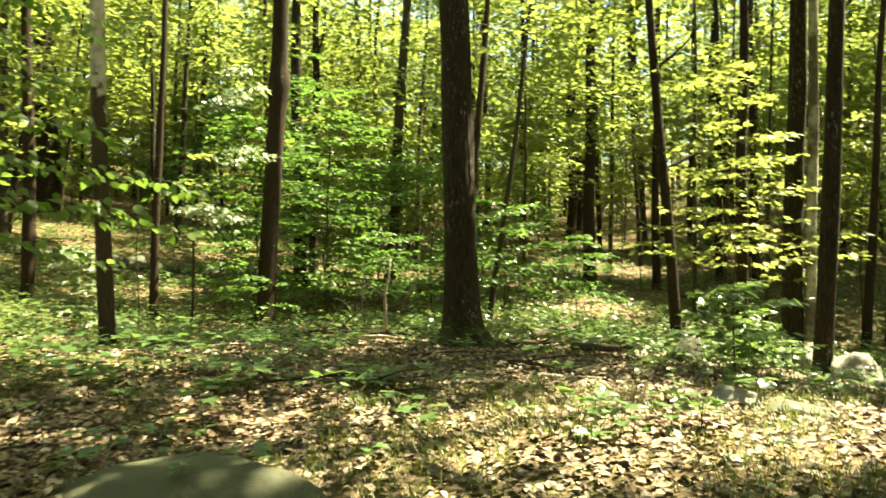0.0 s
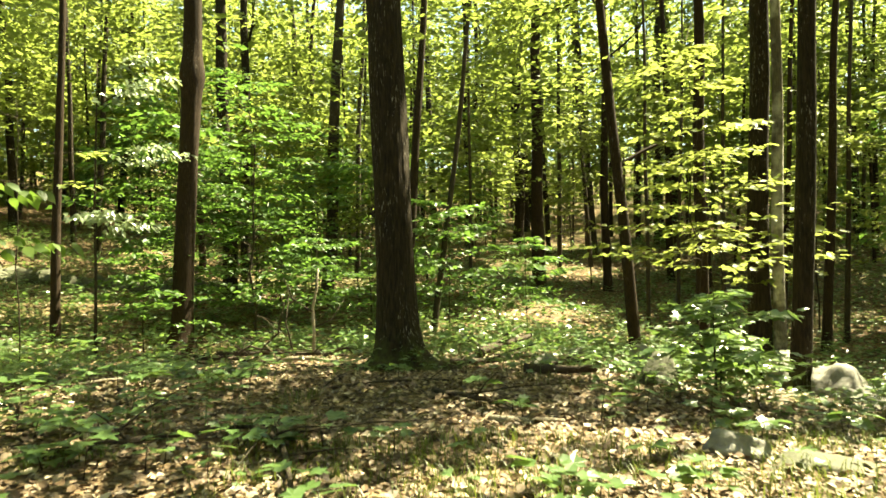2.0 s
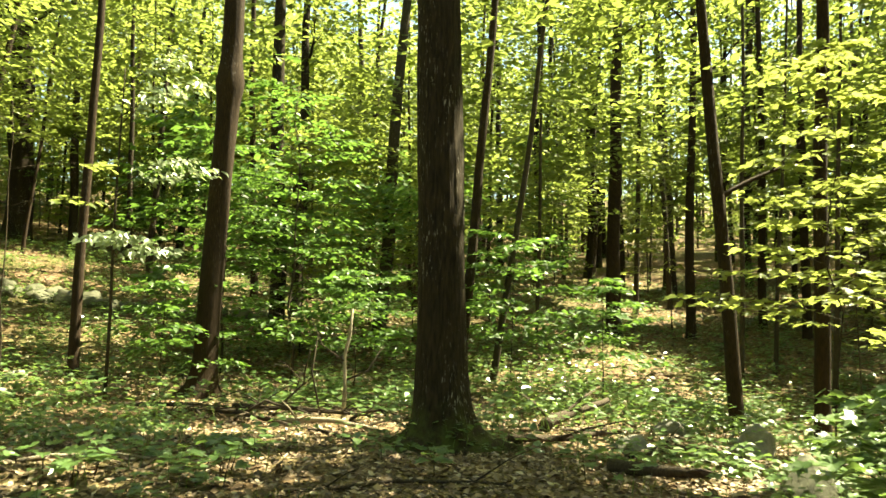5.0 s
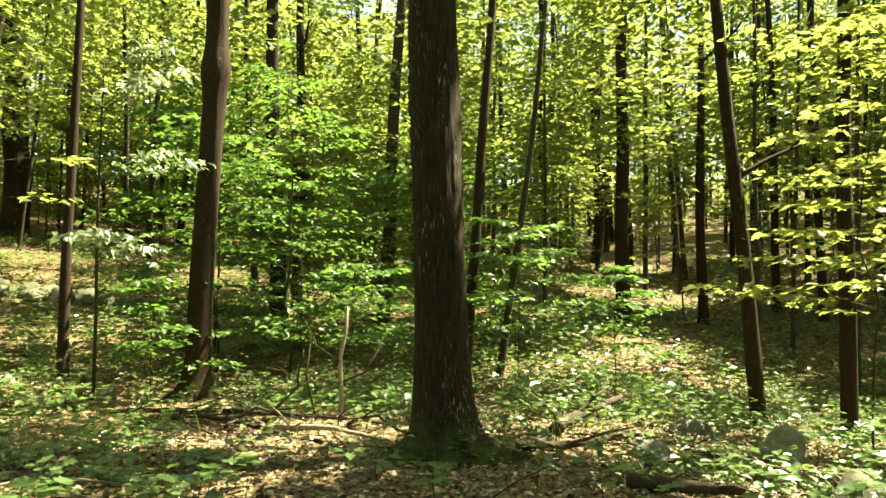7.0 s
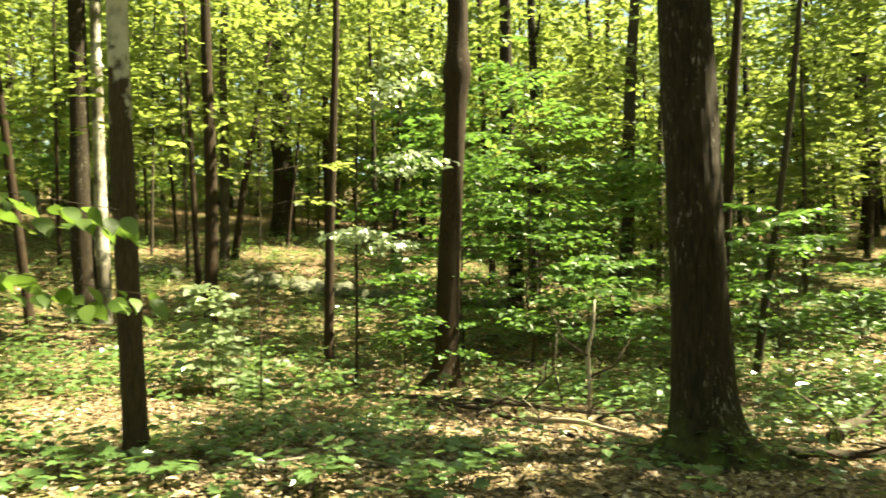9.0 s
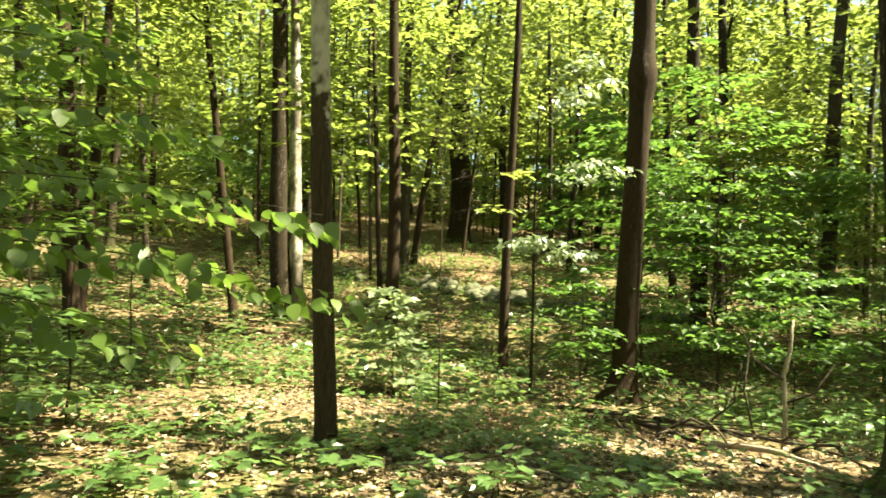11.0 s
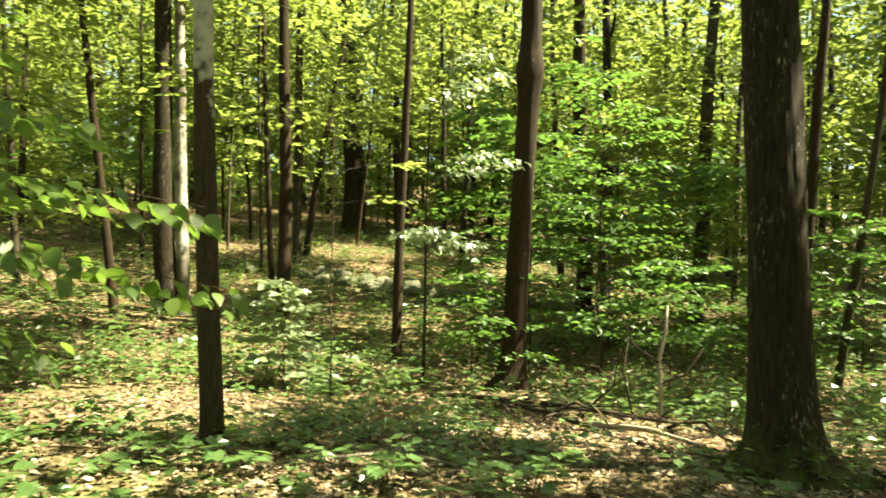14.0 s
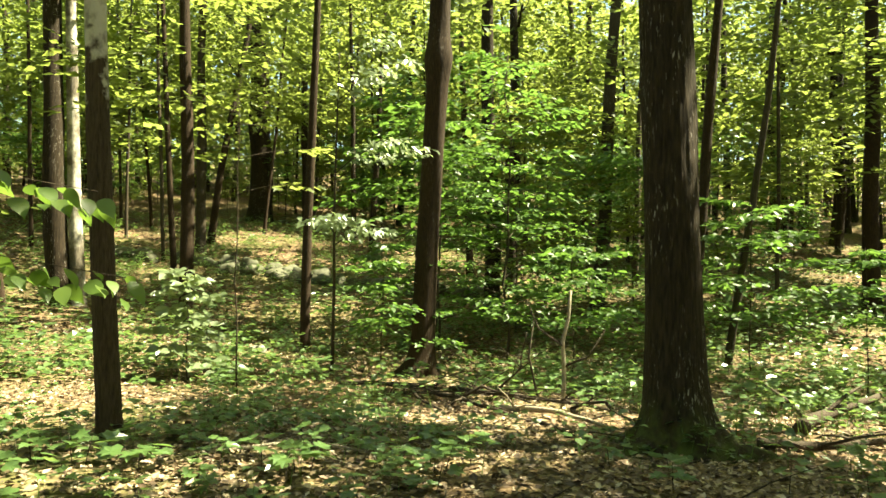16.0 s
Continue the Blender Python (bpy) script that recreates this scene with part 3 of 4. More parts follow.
def build_woods():
    rng = random.Random(5)
    kinds = []
    for i, (r, mat) in enumerate(((0.07, BARK_BROWN), (0.1, BARK_GREY), (0.14, BARK_BROWN), (0.19, BARK_DARK), (0.06, BARK_GREY), (0.12, BARK_DARK))):
        r2 = random.Random(70 + i)
        kinds.append([trunk_mesh("trunk", r2, r, 13 + 30 * r, (r2.gauss(0, 0.03), r2.gauss(0, 0.03)), mat, 8, 0.4)[0] for _ in range(2)])
    made = tries = 0
    while made < 205 and tries < 8000:
        tries += 1
        a = radians(rng.uniform(-80, 46))
        d = 17 + 46 * rng.random() ** 0.75
        x, y = math.sin(a) * d, 4 + math.cos(a) * d
        if d < 27 and rng.random() < 0.55 or not clear(x, y, 1.3 if d < 40 else 1.0):
            continue
        ob = thing("tree", x, y, floor_z(x, y), "slender dark-trunked woodland tree in full leaf", "tree", "woodland trees", rng.uniform(0, 360))
        part("trunk", rng.choice(rng.choice(kinds)), ob)
        canopy(ob, rng, CANOPY_LOW if d > 37 else CANOPY_MID if d > 22 else CANOPY, pose(0, 0, rng.uniform(-1.5, 0.5), 0, 0, rng.uniform(0, 360)))
        TAKEN.append((x, y))
        made += 1
    # unseen trees to the sides and rear, added to hold back sky light
    made = tries = 0
    while made < 24 and tries < 3000:
        tries += 1
        a, d = radians(rng.uniform(52, 272)), 9 + 20 * rng.random() ** 0.8
        x, y = math.sin(a) * d, 3 + math.cos(a) * d
        if not clear(x, y, 2.0):
            continue
        ob = thing("tree", x, y, floor_z(x, y), "slender dark-trunked woodland tree in full leaf", "tree", "woodland trees", rng.uniform(0, 360))
        part("trunk", rng.choice(rng.choice(kinds)), ob)
        canopy(ob, rng, CANOPY_LOW, pose(0, 0, -0.5, 0, 0, rng.uniform(0, 360)))
        TAKEN.append((x, y))
        made += 1
    # unseen trees beside and behind the walker, added so that their crowns shade the path
    for x, y in ((8.5, 5.5), (10.8, 8.8), (6.4, 3.4), (-8, -1), (7.5, 0.5), (-4, -7), (4, -8), (11, 6), (-13, 5), (13, -4), (-11, -9), (0, -14), (17, 11), (-19, -2), (9, -14), (20, 2), (15, 17), (22, 22)):
        ob = thing("tree", x, y, floor_z(x, y), "slender dark-trunked woodland tree in full leaf", "tree", "woodland trees", rng.uniform(0, 360))
        part("trunk", rng.choice(kinds[3]), ob)
        canopy(ob, rng, CANOPY_MID, pose(0, 0, 0, 0, 0, rng.uniform(0, 360)))
        TAKEN.append((x, y))


build_woods()


def build_far_woods():
    """Foliage and stems of the wood past the nearer trees, too many to count."""
    rng, leaves, stems = random.Random(17), Soup(), Soup()
    for _ in range(1500):
        a = rng.uniform(-180, 180)
        ahead = -85 < a < 50
        # what is not ahead stays out of view, added to close off the sky
        d = rng.uniform(56, 135) if ahead else rng.uniform(26, 110)
        a = radians(a)
        x, y = math.sin(a) * d, 4 + math.cos(a) * d
        z, r, h = ground_z(x, y), rng.uniform(0.07, 0.24), rng.uniform(13, 20)
        lx, ly = rng.gauss(0, 0.03), rng.gauss(0, 0.03)
        stems.tube([(x, y, z - 0.2), (x + lx * h * 0.5, y + ly * h * 0.5, z + h * 0.5), (x + lx * h, y + ly * h, z + h)], [r, r * 0.8, r * 0.3], 5, cap=False)
        lumps = [(rng.gauss(0, 1.9), rng.gauss(0, 1.9), 0.3 + (h + 6) * rng.random() ** 1.35) for _ in range(18 if ahead else 5)]
        for lx, ly, lz in lumps:
            for _ in range(11):
                t = rng.uniform(0, 6.283)
                p = Vector((x + lx + rng.gauss(0, 0.8), y + ly + rng.gauss(0, 0.8), z + lz + rng.gauss(0, 0.35)))
                nrm = Vector((rng.gauss(0, 0.4), rng.gauss(0, 0.4), 1)).normalized()
                leaves.leaf(p, Vector((math.cos(t), math.sin(t), rng.uniform(-0.3, 0.1))), nrm, rng.uniform(0.5, 0.85), rng.uniform(0.35, 0.55), 0)
    tagged(new("far_wood_stems", stems.mesh("far_wood_stems", BARK_GREY, True)), "many slender dark stems of distant woodland", "woodland", kind="stuff")
    tagged(new("far_wood_leaves", leaves.mesh("far_wood_leaves", LEAF_CANOPY)), "yellow-green leaf layers of distant woodland", "woodland", kind="stuff")


build_far_woods()


def build_understory():
    rng = random.Random(11)
    stems = []
    for i in range(3):
        s, pts = Soup(), []
        r2 = random.Random(i)
        for k in range(7):
            pts.append((r2.gauss(0, 0.05) * k * 0.5, r2.gauss(0, 0.05) * k * 0.5, 0.85 * k - 0.08))
        s.tube(pts, [0.026 * (1 - 0.12 * k) for k in range(7)], 6)
        stems.append(s.mesh("stem", BARK_GREY, True))
    made = tries = 0
    while made < 135 and tries < 9000:
        tries += 1
        a = radians(rng.uniform(-72, 44))
        d = 13 + 40 * rng.random() ** 0.85
        x, y = math.sin(a) * d, 4 + math.cos(a) * d
        if not clear(x, y, 0.9) or any(in_opening(Vector((x, y, floor_z(x, y) + h)), 1.2) for h in (2, 4)) or (d < 18 and rng.random() < 0.75) or (22 < y < 55 and -1 < x < 18 and rng.random() < 0.6) or (x < -5.5 and d < 34 and rng.random() < 0.93):
            continue
        s = rng.uniform(0.55, 1.25)
        ob = thing("sapling", x, y, floor_z(x, y), "leafy green understory sapling with layered branches", "sapling", "understory saplings", rng.uniform(0, 360))
        ob.scale = (s, s, s)
        part("stem", rng.choice(stems), ob)
        part("leaves", rng.choice(UNDER), ob, "", pose(0, 0, 0, 0, 0, rng.uniform(0, 360)))
        TAKEN.append((x, y))
        made += 1


build_understory()


# ---- forest floor: litter, seedlings, grass ----
def in_view(x, y):
    """Roughly the ground ahead of the path."""
    a = math.degrees(math.atan2(x, y + 1.5))
    return -80 < a < 42


def build_litter():
    rng, soup = random.Random(21), Soup()
    n = 0
    while n < 125000:
        a, d = radians(rng.uniform(-88, 45)), 0.6 + 18 * rng.random() ** 0.6
        x, y = math.sin(a) * d, 1.0 + math.cos(a) * d
        if noise.noise((x * 0.35, y * 0.35, 9.0)) < -0.3 and rng.random() < 0.6:
            continue
        p = Vector((x, y, floor_z(x, y) + rng.uniform(0.0, 0.03)))
        t = rng.uniform(0, 6.283)
        nrm = Vector((rng.gauss(0, 0.35), rng.gauss(0, 0.35), 1)).normalized()
        size = 0.028 + 0.06 * rng.random() ** 1.5
        soup.leaf(p, Vector((math.cos(t), math.sin(t), rng.gauss(0, 0.25))), nrm, size, size * rng.uniform(0.5, 0.8), 1 if d < 4.5 else 0)
        n += 1
    for _ in range(26000):
        x, y = rng.uniform(-3.2, 4.2), rng.uniform(2.0, 10.8)
        t, size = rng.uniform(0, 6.283), rng.uniform(0.03, 0.085)
        p = Vector((x, y, floor_z(x, y) + rng.uniform(0.0, 0.03)))
        soup.leaf(p, Vector((math.cos(t), math.sin(t), rng.gauss(0, 0.3))), Vector((rng.gauss(0, 0.45), rng.gauss(0, 0.45), 1)).normalized(), size, size * 0.65, 1 if y < 6 else 0)
    for _ in range(26000):
        a, d = radians(rng.uniform(-80, 42)), rng.uniform(16, 36)
        x, y = math.sin(a) * d, 3.0 + math.cos(a) * d
        t, size = rng.uniform(0, 6.283), rng.uniform(0.08, 0.17)
        p = Vector((x, y, floor_z(x, y) + rng.uniform(0.0, 0.04)))
        soup.leaf(p, Vector((math.cos(t), math.sin(t), rng.gauss(0, 0.3))), Vector((rng.gauss(0, 0.4), rng.gauss(0, 0.4), 1)).normalized(), size, size * 0.7, 0)
    tagged(new("leaf_litter", soup.mesh("leaf_litter", LITTER)), "brown and tan dead leaves strewn over the forest floor", "leaf litter", kind="stuff")


def seedling(soup, rng, x, y, z, h, leaf, count, shape):
    tilt = Vector((rng.gauss(0, 0.12), rng.gauss(0, 0.12), 1)) * h
    top = Vector((x, y, z)) + tilt
    s = len(soup.v)
    soup.v += [Vector((x - 0.004, y, z)), Vector((x + 0.004, y, z)), top]
    soup.f.append((s, s + 1, s + 2))
    for i in range(count):
        a = 2.4 * i + rng.uniform(-0.5, 0.5)
        d = Vector((math.cos(a), math.sin(a), rng.uniform(-0.25, 0.2)))
        base = top - tilt * (0.5 * rng.random()) + d * leaf * rng.uniform(0.2, 0.8)
        nrm = Vector((rng.gauss(0, 0.25), rng.gauss(0, 0.25), 1)).normalized()
        soup.leaf(base, d, nrm, leaf * rng.uniform(0.7, 1.2), leaf * rng.uniform(0.6, 0.95), shape)


def build_seedlings():
    rng, soup = random.Random(31), Soup()
    n = tries = 0
    while n < 15000 and tries < 90000:
        tries += 1
        a, d = radians(rng.uniform(-80, 45)), 1.6 + 38 * rng.random() ** 0.9
        x, y = math.sin(a) * d, 1.8 + math.cos(a) * d
        patch = noise.noise((x * 0.3, y * 0.3, 2.0)) + 0.5 * noise.noise((x * 0.9, y * 0.9, 5.0))
        if -6 < x < -0.7 and 6.6 < y < 12.5 and rng.random() < 0.55:
            patch = max(patch, 0.31)
        if patch < (0.3 if d < 8 else -0.2) and rng.random() < (0.94 if d < 8 else 0.8) or d < 8 and rng.random() < 0.35 or abs(x - 0.25) < 0.5 and y < 5:
            continue
        if (-1.3 < x < 1.6 and 5 < y < 10.6 or (x + 1.4) ** 2 + (y - 12.4) ** 2 < 2.0 or (x + 3.7) ** 2 + (y - 15.1) ** 2 < 1.2 or (x + 6.1) ** 2 + (y - 10.4) ** 2 < 2.8 or y < 5.7 and x < 1 or (x - 5.2) ** 2 + (y - 9.9) ** 2 < 2.8) and rng.random() < 0.88:
            continue
        h = (0.06 + 0.3 * rng.random() ** 1.6) * (1 if d < 10 else 1.6)
        leaf = rng.uniform(0.055, 0.12) * (1 if d < 12 else 1.4)
        seedling(soup, rng, x, y, floor_z(x, y), h, leaf, rng.randint(4, 8), 2 if d < 8 else (1 if d < 14 else 0))
        n += 1
    tagged(new("seedlings", soup.mesh("seedlings", LEAF_LOW)), "low green seedlings and herbs covering the forest floor", "undergrowth", kind="stuff")


def build_grass():
    rng, soup = random.Random(41), Soup()
    n = 0
    while n < 10000:
        x, y = rng.uniform(-2.4, 4.4), rng.uniform(2.2, 10.5)
        thick = noise.noise((x * 0.8, y * 0.8, 14.0)) + 0.6 * noise.noise((x * 2.6, y * 2.6, 3.0))
        if thick + (0.25 if y < 6.4 and x > -0.8 else -0.35) < 0.12 or rng.random() < 0.4:
            continue
        z = floor_z(x, y)
        for _ in range(3):
            t = rng.uniform(0, 6.283)
            bx, by, h = x + rng.gauss(0, 0.05), y + rng.gauss(0, 0.05), rng.uniform(0.04, 0.13)
            c, s = math.cos(t), math.sin(t)
            k = len(soup.v)
            soup.v += [Vector((bx + o * s + c * h * u, by - o * c + s * h * u, z + h * v)) for o, u, v in ((-0.003, 0, 0), (0.003, 0, 0), (0.0025, 0.25, 0.6), (-0.0025, 0.25, 0.6), (0, 0.7, 0.95))]
            soup.f += [(k, k + 1, k + 2, k + 3), (k + 3, k + 2, k + 4)]
            n += 1
    tagged(new("grass", soup.mesh("grass", GRASS)), "thin yellowish green woodland grass", "grass", kind="stuff")


build_litter()
build_seedlings()
build_grass()


# ---- shrubs and saplings that stand near the path ----
def limb(soup, start, end, radius, sag=0.0, sides=5):
    start, end = Vector(start), Vector(end)
    pts = [start.lerp(end, u) + Vector((0, 0, sag * 4 * u * (1 - u))) for u in (0, 0.25, 0.5, 0.75, 1)]
    soup.tube(pts, [radius * (1 - 0.7 * u) for u in (0, 0.25, 0.5, 0.75, 1)], sides)
    return pts


def shrub(name, x, y, height, radius, leaf, tiers, mat, label, category="sapling", shape=1, seed=1, lean=(0, 0), low=0.25, per=9, stem=0.012, bark=None, group="", face=(0.0, 0.0)):
    """A young tree: a thin stem with tiers of branches, each carrying flat fans of leaves."""
    rng = random.Random(seed)
    ob = thing(name, x, y, floor_z(x, y), label, category, group)
    soup = Soup()
    pts = [Vector((lean[0] * h + 0.04 * noise.noise((h, seed, 0)) * height, lean[1] * h + 0.04 * noise.noise((h, 0, seed)) * height, h)) for h in [height * k / 8 for k in range(9)]]
    pts[0].z -= 0.06
    soup.tube(pts, [stem * (1 - 0.09 * k) for k in range(9)], 7)
    part("stem", soup.mesh("stem", bark or BARK_GREY, True), ob)
    leaves = Soup()
    for i in range(tiers):
        twigs = Soup()
        u = low + (1 - low) * (i + 0.3) / tiers
        k = min(int(u * 8), 7)
        start = pts[k].lerp(pts[k + 1], u * 8 - k)
        a = 2.4 * i + rng.uniform(-0.4, 0.4)
        out = radius * (1.15 - 0.75 * u) * rng.uniform(0.7, 1.1)
        end = start + Vector((math.cos(a) * out, math.sin(a) * out, rng.uniform(-0.02, 0.28) * out))
        line = limb(twigs, start, end, stem * 0.4, 0.05 * out)
        part("branch", twigs.mesh("branch", bark or BARK_GREY, True), ob)
        way = (end - start).normalized()
        side = way.cross(Vector((0, 0, 1)))
        for j in (1, 2, 3, 4):
            for w in (-1, 1):
                if in_opening(ob.matrix_basis @ line[j], 0.0, (x, y)):
                    continue
                spray(leaves, rng, line[j] - way * 0.1, way * 0.6 + side * w * rng.uniform(0.3, 1.0), min(out * 0.55, leaf * 5), leaf, per, shape, face=face)
    part("leaves", leaves.mesh("leaves", mat), ob)
    TAKEN.append((x, y))
    return ob


shrub("sapling", -4.45, 15.7, 2.2, 1.1, 0.13, 14, LEAF_GREEN, "bushy dark green sapling beside a brown trunk", seed=2)
shrub("sapling", -2.85, 18.2, 6.0, 2.2, 0.15, 34, LEAF_GREEN, "tall layered green sapling in front of dark trunks", seed=3, low=0.1, stem=0.03)
shrub("sapling", -4.6, 19.3, 5.2, 2.0, 0.15, 26, LEAF_GREEN, "tall layered green sapling in front of dark trunks", seed=4, low=0.12, stem=0.03)
shrub("sapling", -1.4, 16.6, 2.2, 1.5, 0.13, 16, LEAF_GREEN, "spreading green sapling near a bleached stub", seed=5)
shrub("sapling", 1.5, 18.0, 3.0, 1.9, 0.15, 18, LEAF_GREEN, "spreading green sapling around a crooked pole", seed=6)
shrub("sapling", 2.9, 16.2, 2.2, 1.3, 0.14, 12, LEAF_GREEN, "low spreading green sapling in open undergrowth", seed=7)
# Pale leaf colour and tilt imitate sun glare on this sapling
shrub("sapling", -6.44, 13.2, 1.65, 0.62, 0.17, 13, LEAF_SUN_GLARE, "sunlit young sapling with leaves coloured pale for sun glare", seed=8, low=0.15, per=4, face=(0.75, -0.4))
shrub("shrub", 3.1, 7.9, 0.95, 0.8, 0.13, 9, LEAF_LOW, "broad-leaved green shrub growing between boulders", "shrub", 2, seed=10, low=0.2, per=4)
shrub("shrub", 3.9, 9.7, 0.8, 0.6, 0.12, 7, LEAF_LOW, "broad-leaved green shrub growing between boulders", "shrub", 2, seed=11, low=0.2, per=4)
shrub("shrub", 3.5, 8.7, 0.6, 0.6, 0.12, 7, LEAF_LOW, "broad-leaved green shrub growing between boulders", "shrub", 2, seed=12, low=0.2, per=4)
shrub("sapling", 4.5, 11.6, 4.6, 1.5, 0.13, 16, LEAF_YELLOW, "slender maple sapling with yellow-green leaf layers", seed=14, shape=2, low=0.3, per=6)
shrub("sapling", 5.6, 13.2, 5.6, 1.9, 0.14, 20, LEAF_YELLOW, "slender maple sapling with yellow-green leaf layers", seed=15, shape=2, low=0.25, per=6)
shrub("sapling", -5.1, 12.4, 3.9, 1.5, 0.12, 9, LEAF_YELLOW, "thin sapling with flat yellow-green leaf sprays", seed=16, shape=2, low=0.65, per=8)
shrub("sapling", -5.96, 7.8, 3.6, 1.2, 0.12, 12, LEAF_BROAD, "slim broad-leaved sapling with drooping leaves", seed=17, low=0.42, per=5)
shrub("sapling", -7.7, 8.4, 4.0, 1.4, 0.12, 12, LEAF_BROAD, "slim broad-leaved sapling with drooping leaves", seed=18, low=0.4, per=5)
shrub("sapling", -8.6, 10.2, 4.5, 1.7, 0.13, 13, LEAF_CANOPY, "light green sapling at the edge of a sunny patch", seed=19, low=0.4, per=6)

shrub("sapling", -6.6, 6.6, 3.4, 1.3, 0.14, 12, LEAF_BROAD, "slim broad-leaved sapling with drooping leaves", seed=20, low=0.4, per=5)
shrub("sapling", -5.3, 6.9, 1.2, 0.9, 0.14, 9, LEAF_LOW, "small broad-leaved sapling growing from brown litter", seed=21, low=0.3, per=5)
shrub("sapling", -9.5, 8.2, 4.4, 1.8, 0.14, 14, LEAF_CANOPY, "light green sapling beside a sunny patch", seed=22, low=0.35, per=6)

def stalked_seedling(x, y, height, leaf, count, seed):
    """A seedling: a thin stalk with a few broad lobed leaves held flat."""
    rng = random.Random(seed)
    ob = thing("seedling", x, y, floor_z(x, y), "maple seedling with a few broad lobed leaves", "seedling", "maple seedlings")
    tip = Vector((rng.gauss(0, 0.04), rng.gauss(0, 0.04), height))
    stalk = Soup()
    stalk.tube([(0, 0, -0.03), tip * 0.5, tip], [0.004, 0.0035, 0.002], 5)
    part("stem", stalk.mesh("stem", BARK_GREY, True), ob)
    for i in range(count):
        a = 2.4 * i + rng.uniform(-0.5, 0.5)
        d = Vector((math.cos(a), math.sin(a), rng.uniform(-0.15, 0.2)))
        root = tip * rng.uniform(0.6, 1.0)
        base = root + d * leaf * rng.uniform(0.3, 0.9)
        one = Soup()
        one.tube([root, base], [0.0016, 0.0012], 3, cap=False)
        size = leaf * rng.uniform(0.75, 1.2)
        one.leaf(base, d, Vector((rng.gauss(0, 0.22), rng.gauss(0, 0.22), 1)).normalized(), size, size * 1.05, 2)
        part("leaf", one.mesh("leaf", LEAF_LOW), ob)


def build_stalked_seedlings():
    rng = random.Random(77)
    spots = []
    for x, y, n in ((-0.9, 5.8, 12), (-2.6, 6.3, 9), (-3.4, 6.9, 9), (-2.1, 5.1, 4), (1.2, 4.6, 3), (1.9, 6.6, 4), (-2.3, 8.5, 8), (-3.6, 8.2, 6), (-1.4, 9.0, 4), (-4.4, 7.2, 6), (-3.0, 7.3, 5), (1.6, 7.2, 5), (2.6, 7.0, 5), (0.9, 9.4, 3), (0.35, 10.4, 2), (-0.3, 5.0, 2), (1.5, 4.9, 3), (3.2, 6.4, 4)):
        for _ in range(n):
            spots.append((x + rng.gauss(0, 0.45), y + rng.gauss(0, 0.4)))
    for i, (x, y) in enumerate(spots):
        if (x - 0.29) ** 2 + (y - 11.07) ** 2 < 0.4 or abs(x - 0.3) < 0.45 and y < 4.9:
            continue
        stalked_seedling(x, y, rng.uniform(0.1, 0.28), rng.uniform(0.09, 0.14), rng.randint(4, 7), 500 + i)


build_stalked_seedlings()


def sunlit_sapling():
    """A thin sapling holding long leafy sprays up in the sun; its pale leaf colour imitates sun glare."""
    rng = random.Random(61)
    x, y = -5.2, 15.35
    ob = thing("sapling", x, y, floor_z(x, y), "thin sapling with long sunlit leaf sprays coloured pale for glare", "sapling")
    stem = Soup()
    stem.tube([(0, 0, -0.1), (0.03, 0, 1.4), (0.0, 0.05, 2.7), (0.06, 0.0, 4.0), (0.08, 0.05, 5.4)], [0.03, 0.026, 0.022, 0.017, 0.008], 7)
    part("stem", stem.mesh("stem", BARK_GREY, True), ob)
    for rise, tip in ((4.55, (1.6, -0.5, 5.0)), (4.4, (1.3, -0.95, 4.7)), (3.35, (1.45, -0.65, 3.75)), (3.25, (1.75, -0.2, 3.65)), (2.25, (0.8, -1.3, 2.55)), (2.15, (1.25, -0.95, 2.35)), (2.4, (0.4, -1.3, 2.45)), (5.0, (1.1, -0.2, 5.45))):
        twig, leaves = Soup(), Soup()
        a, b = Vector((0.03, 0, rise)), Vector(tip)
        limb(twig, a, b, 0.01, 0.12)
        branch = part("branch", twig.mesh("branch", BARK_GREY, True), ob)
        way = (b - a).normalized()
        side = way.cross(Vector((0, 0, 1))).normalized()
        for i in range(75):
            u = 0.3 + 0.75 * rng.random()
            p = a.lerp(b, u) + Vector((0, 0, 0.48 * u * (1 - u) + rng.gauss(0, 0.04))) + side * rng.gauss(0, 0.15)
            d = way * rng.uniform(0.1, 0.9) + side * rng.uniform(-1, 1) + Vector((0, 0, rng.uniform(-0.9, 0.0)))
            size = rng.uniform(0.1, 0.17)
            # leaves tilted to throw a sun glint towards the path
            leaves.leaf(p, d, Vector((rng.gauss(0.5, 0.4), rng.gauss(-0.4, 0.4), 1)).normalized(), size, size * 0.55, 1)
        part("leaves", leaves.mesh("leaves", LEAF_SUN_GLARE), branch)


sunlit_sapling()


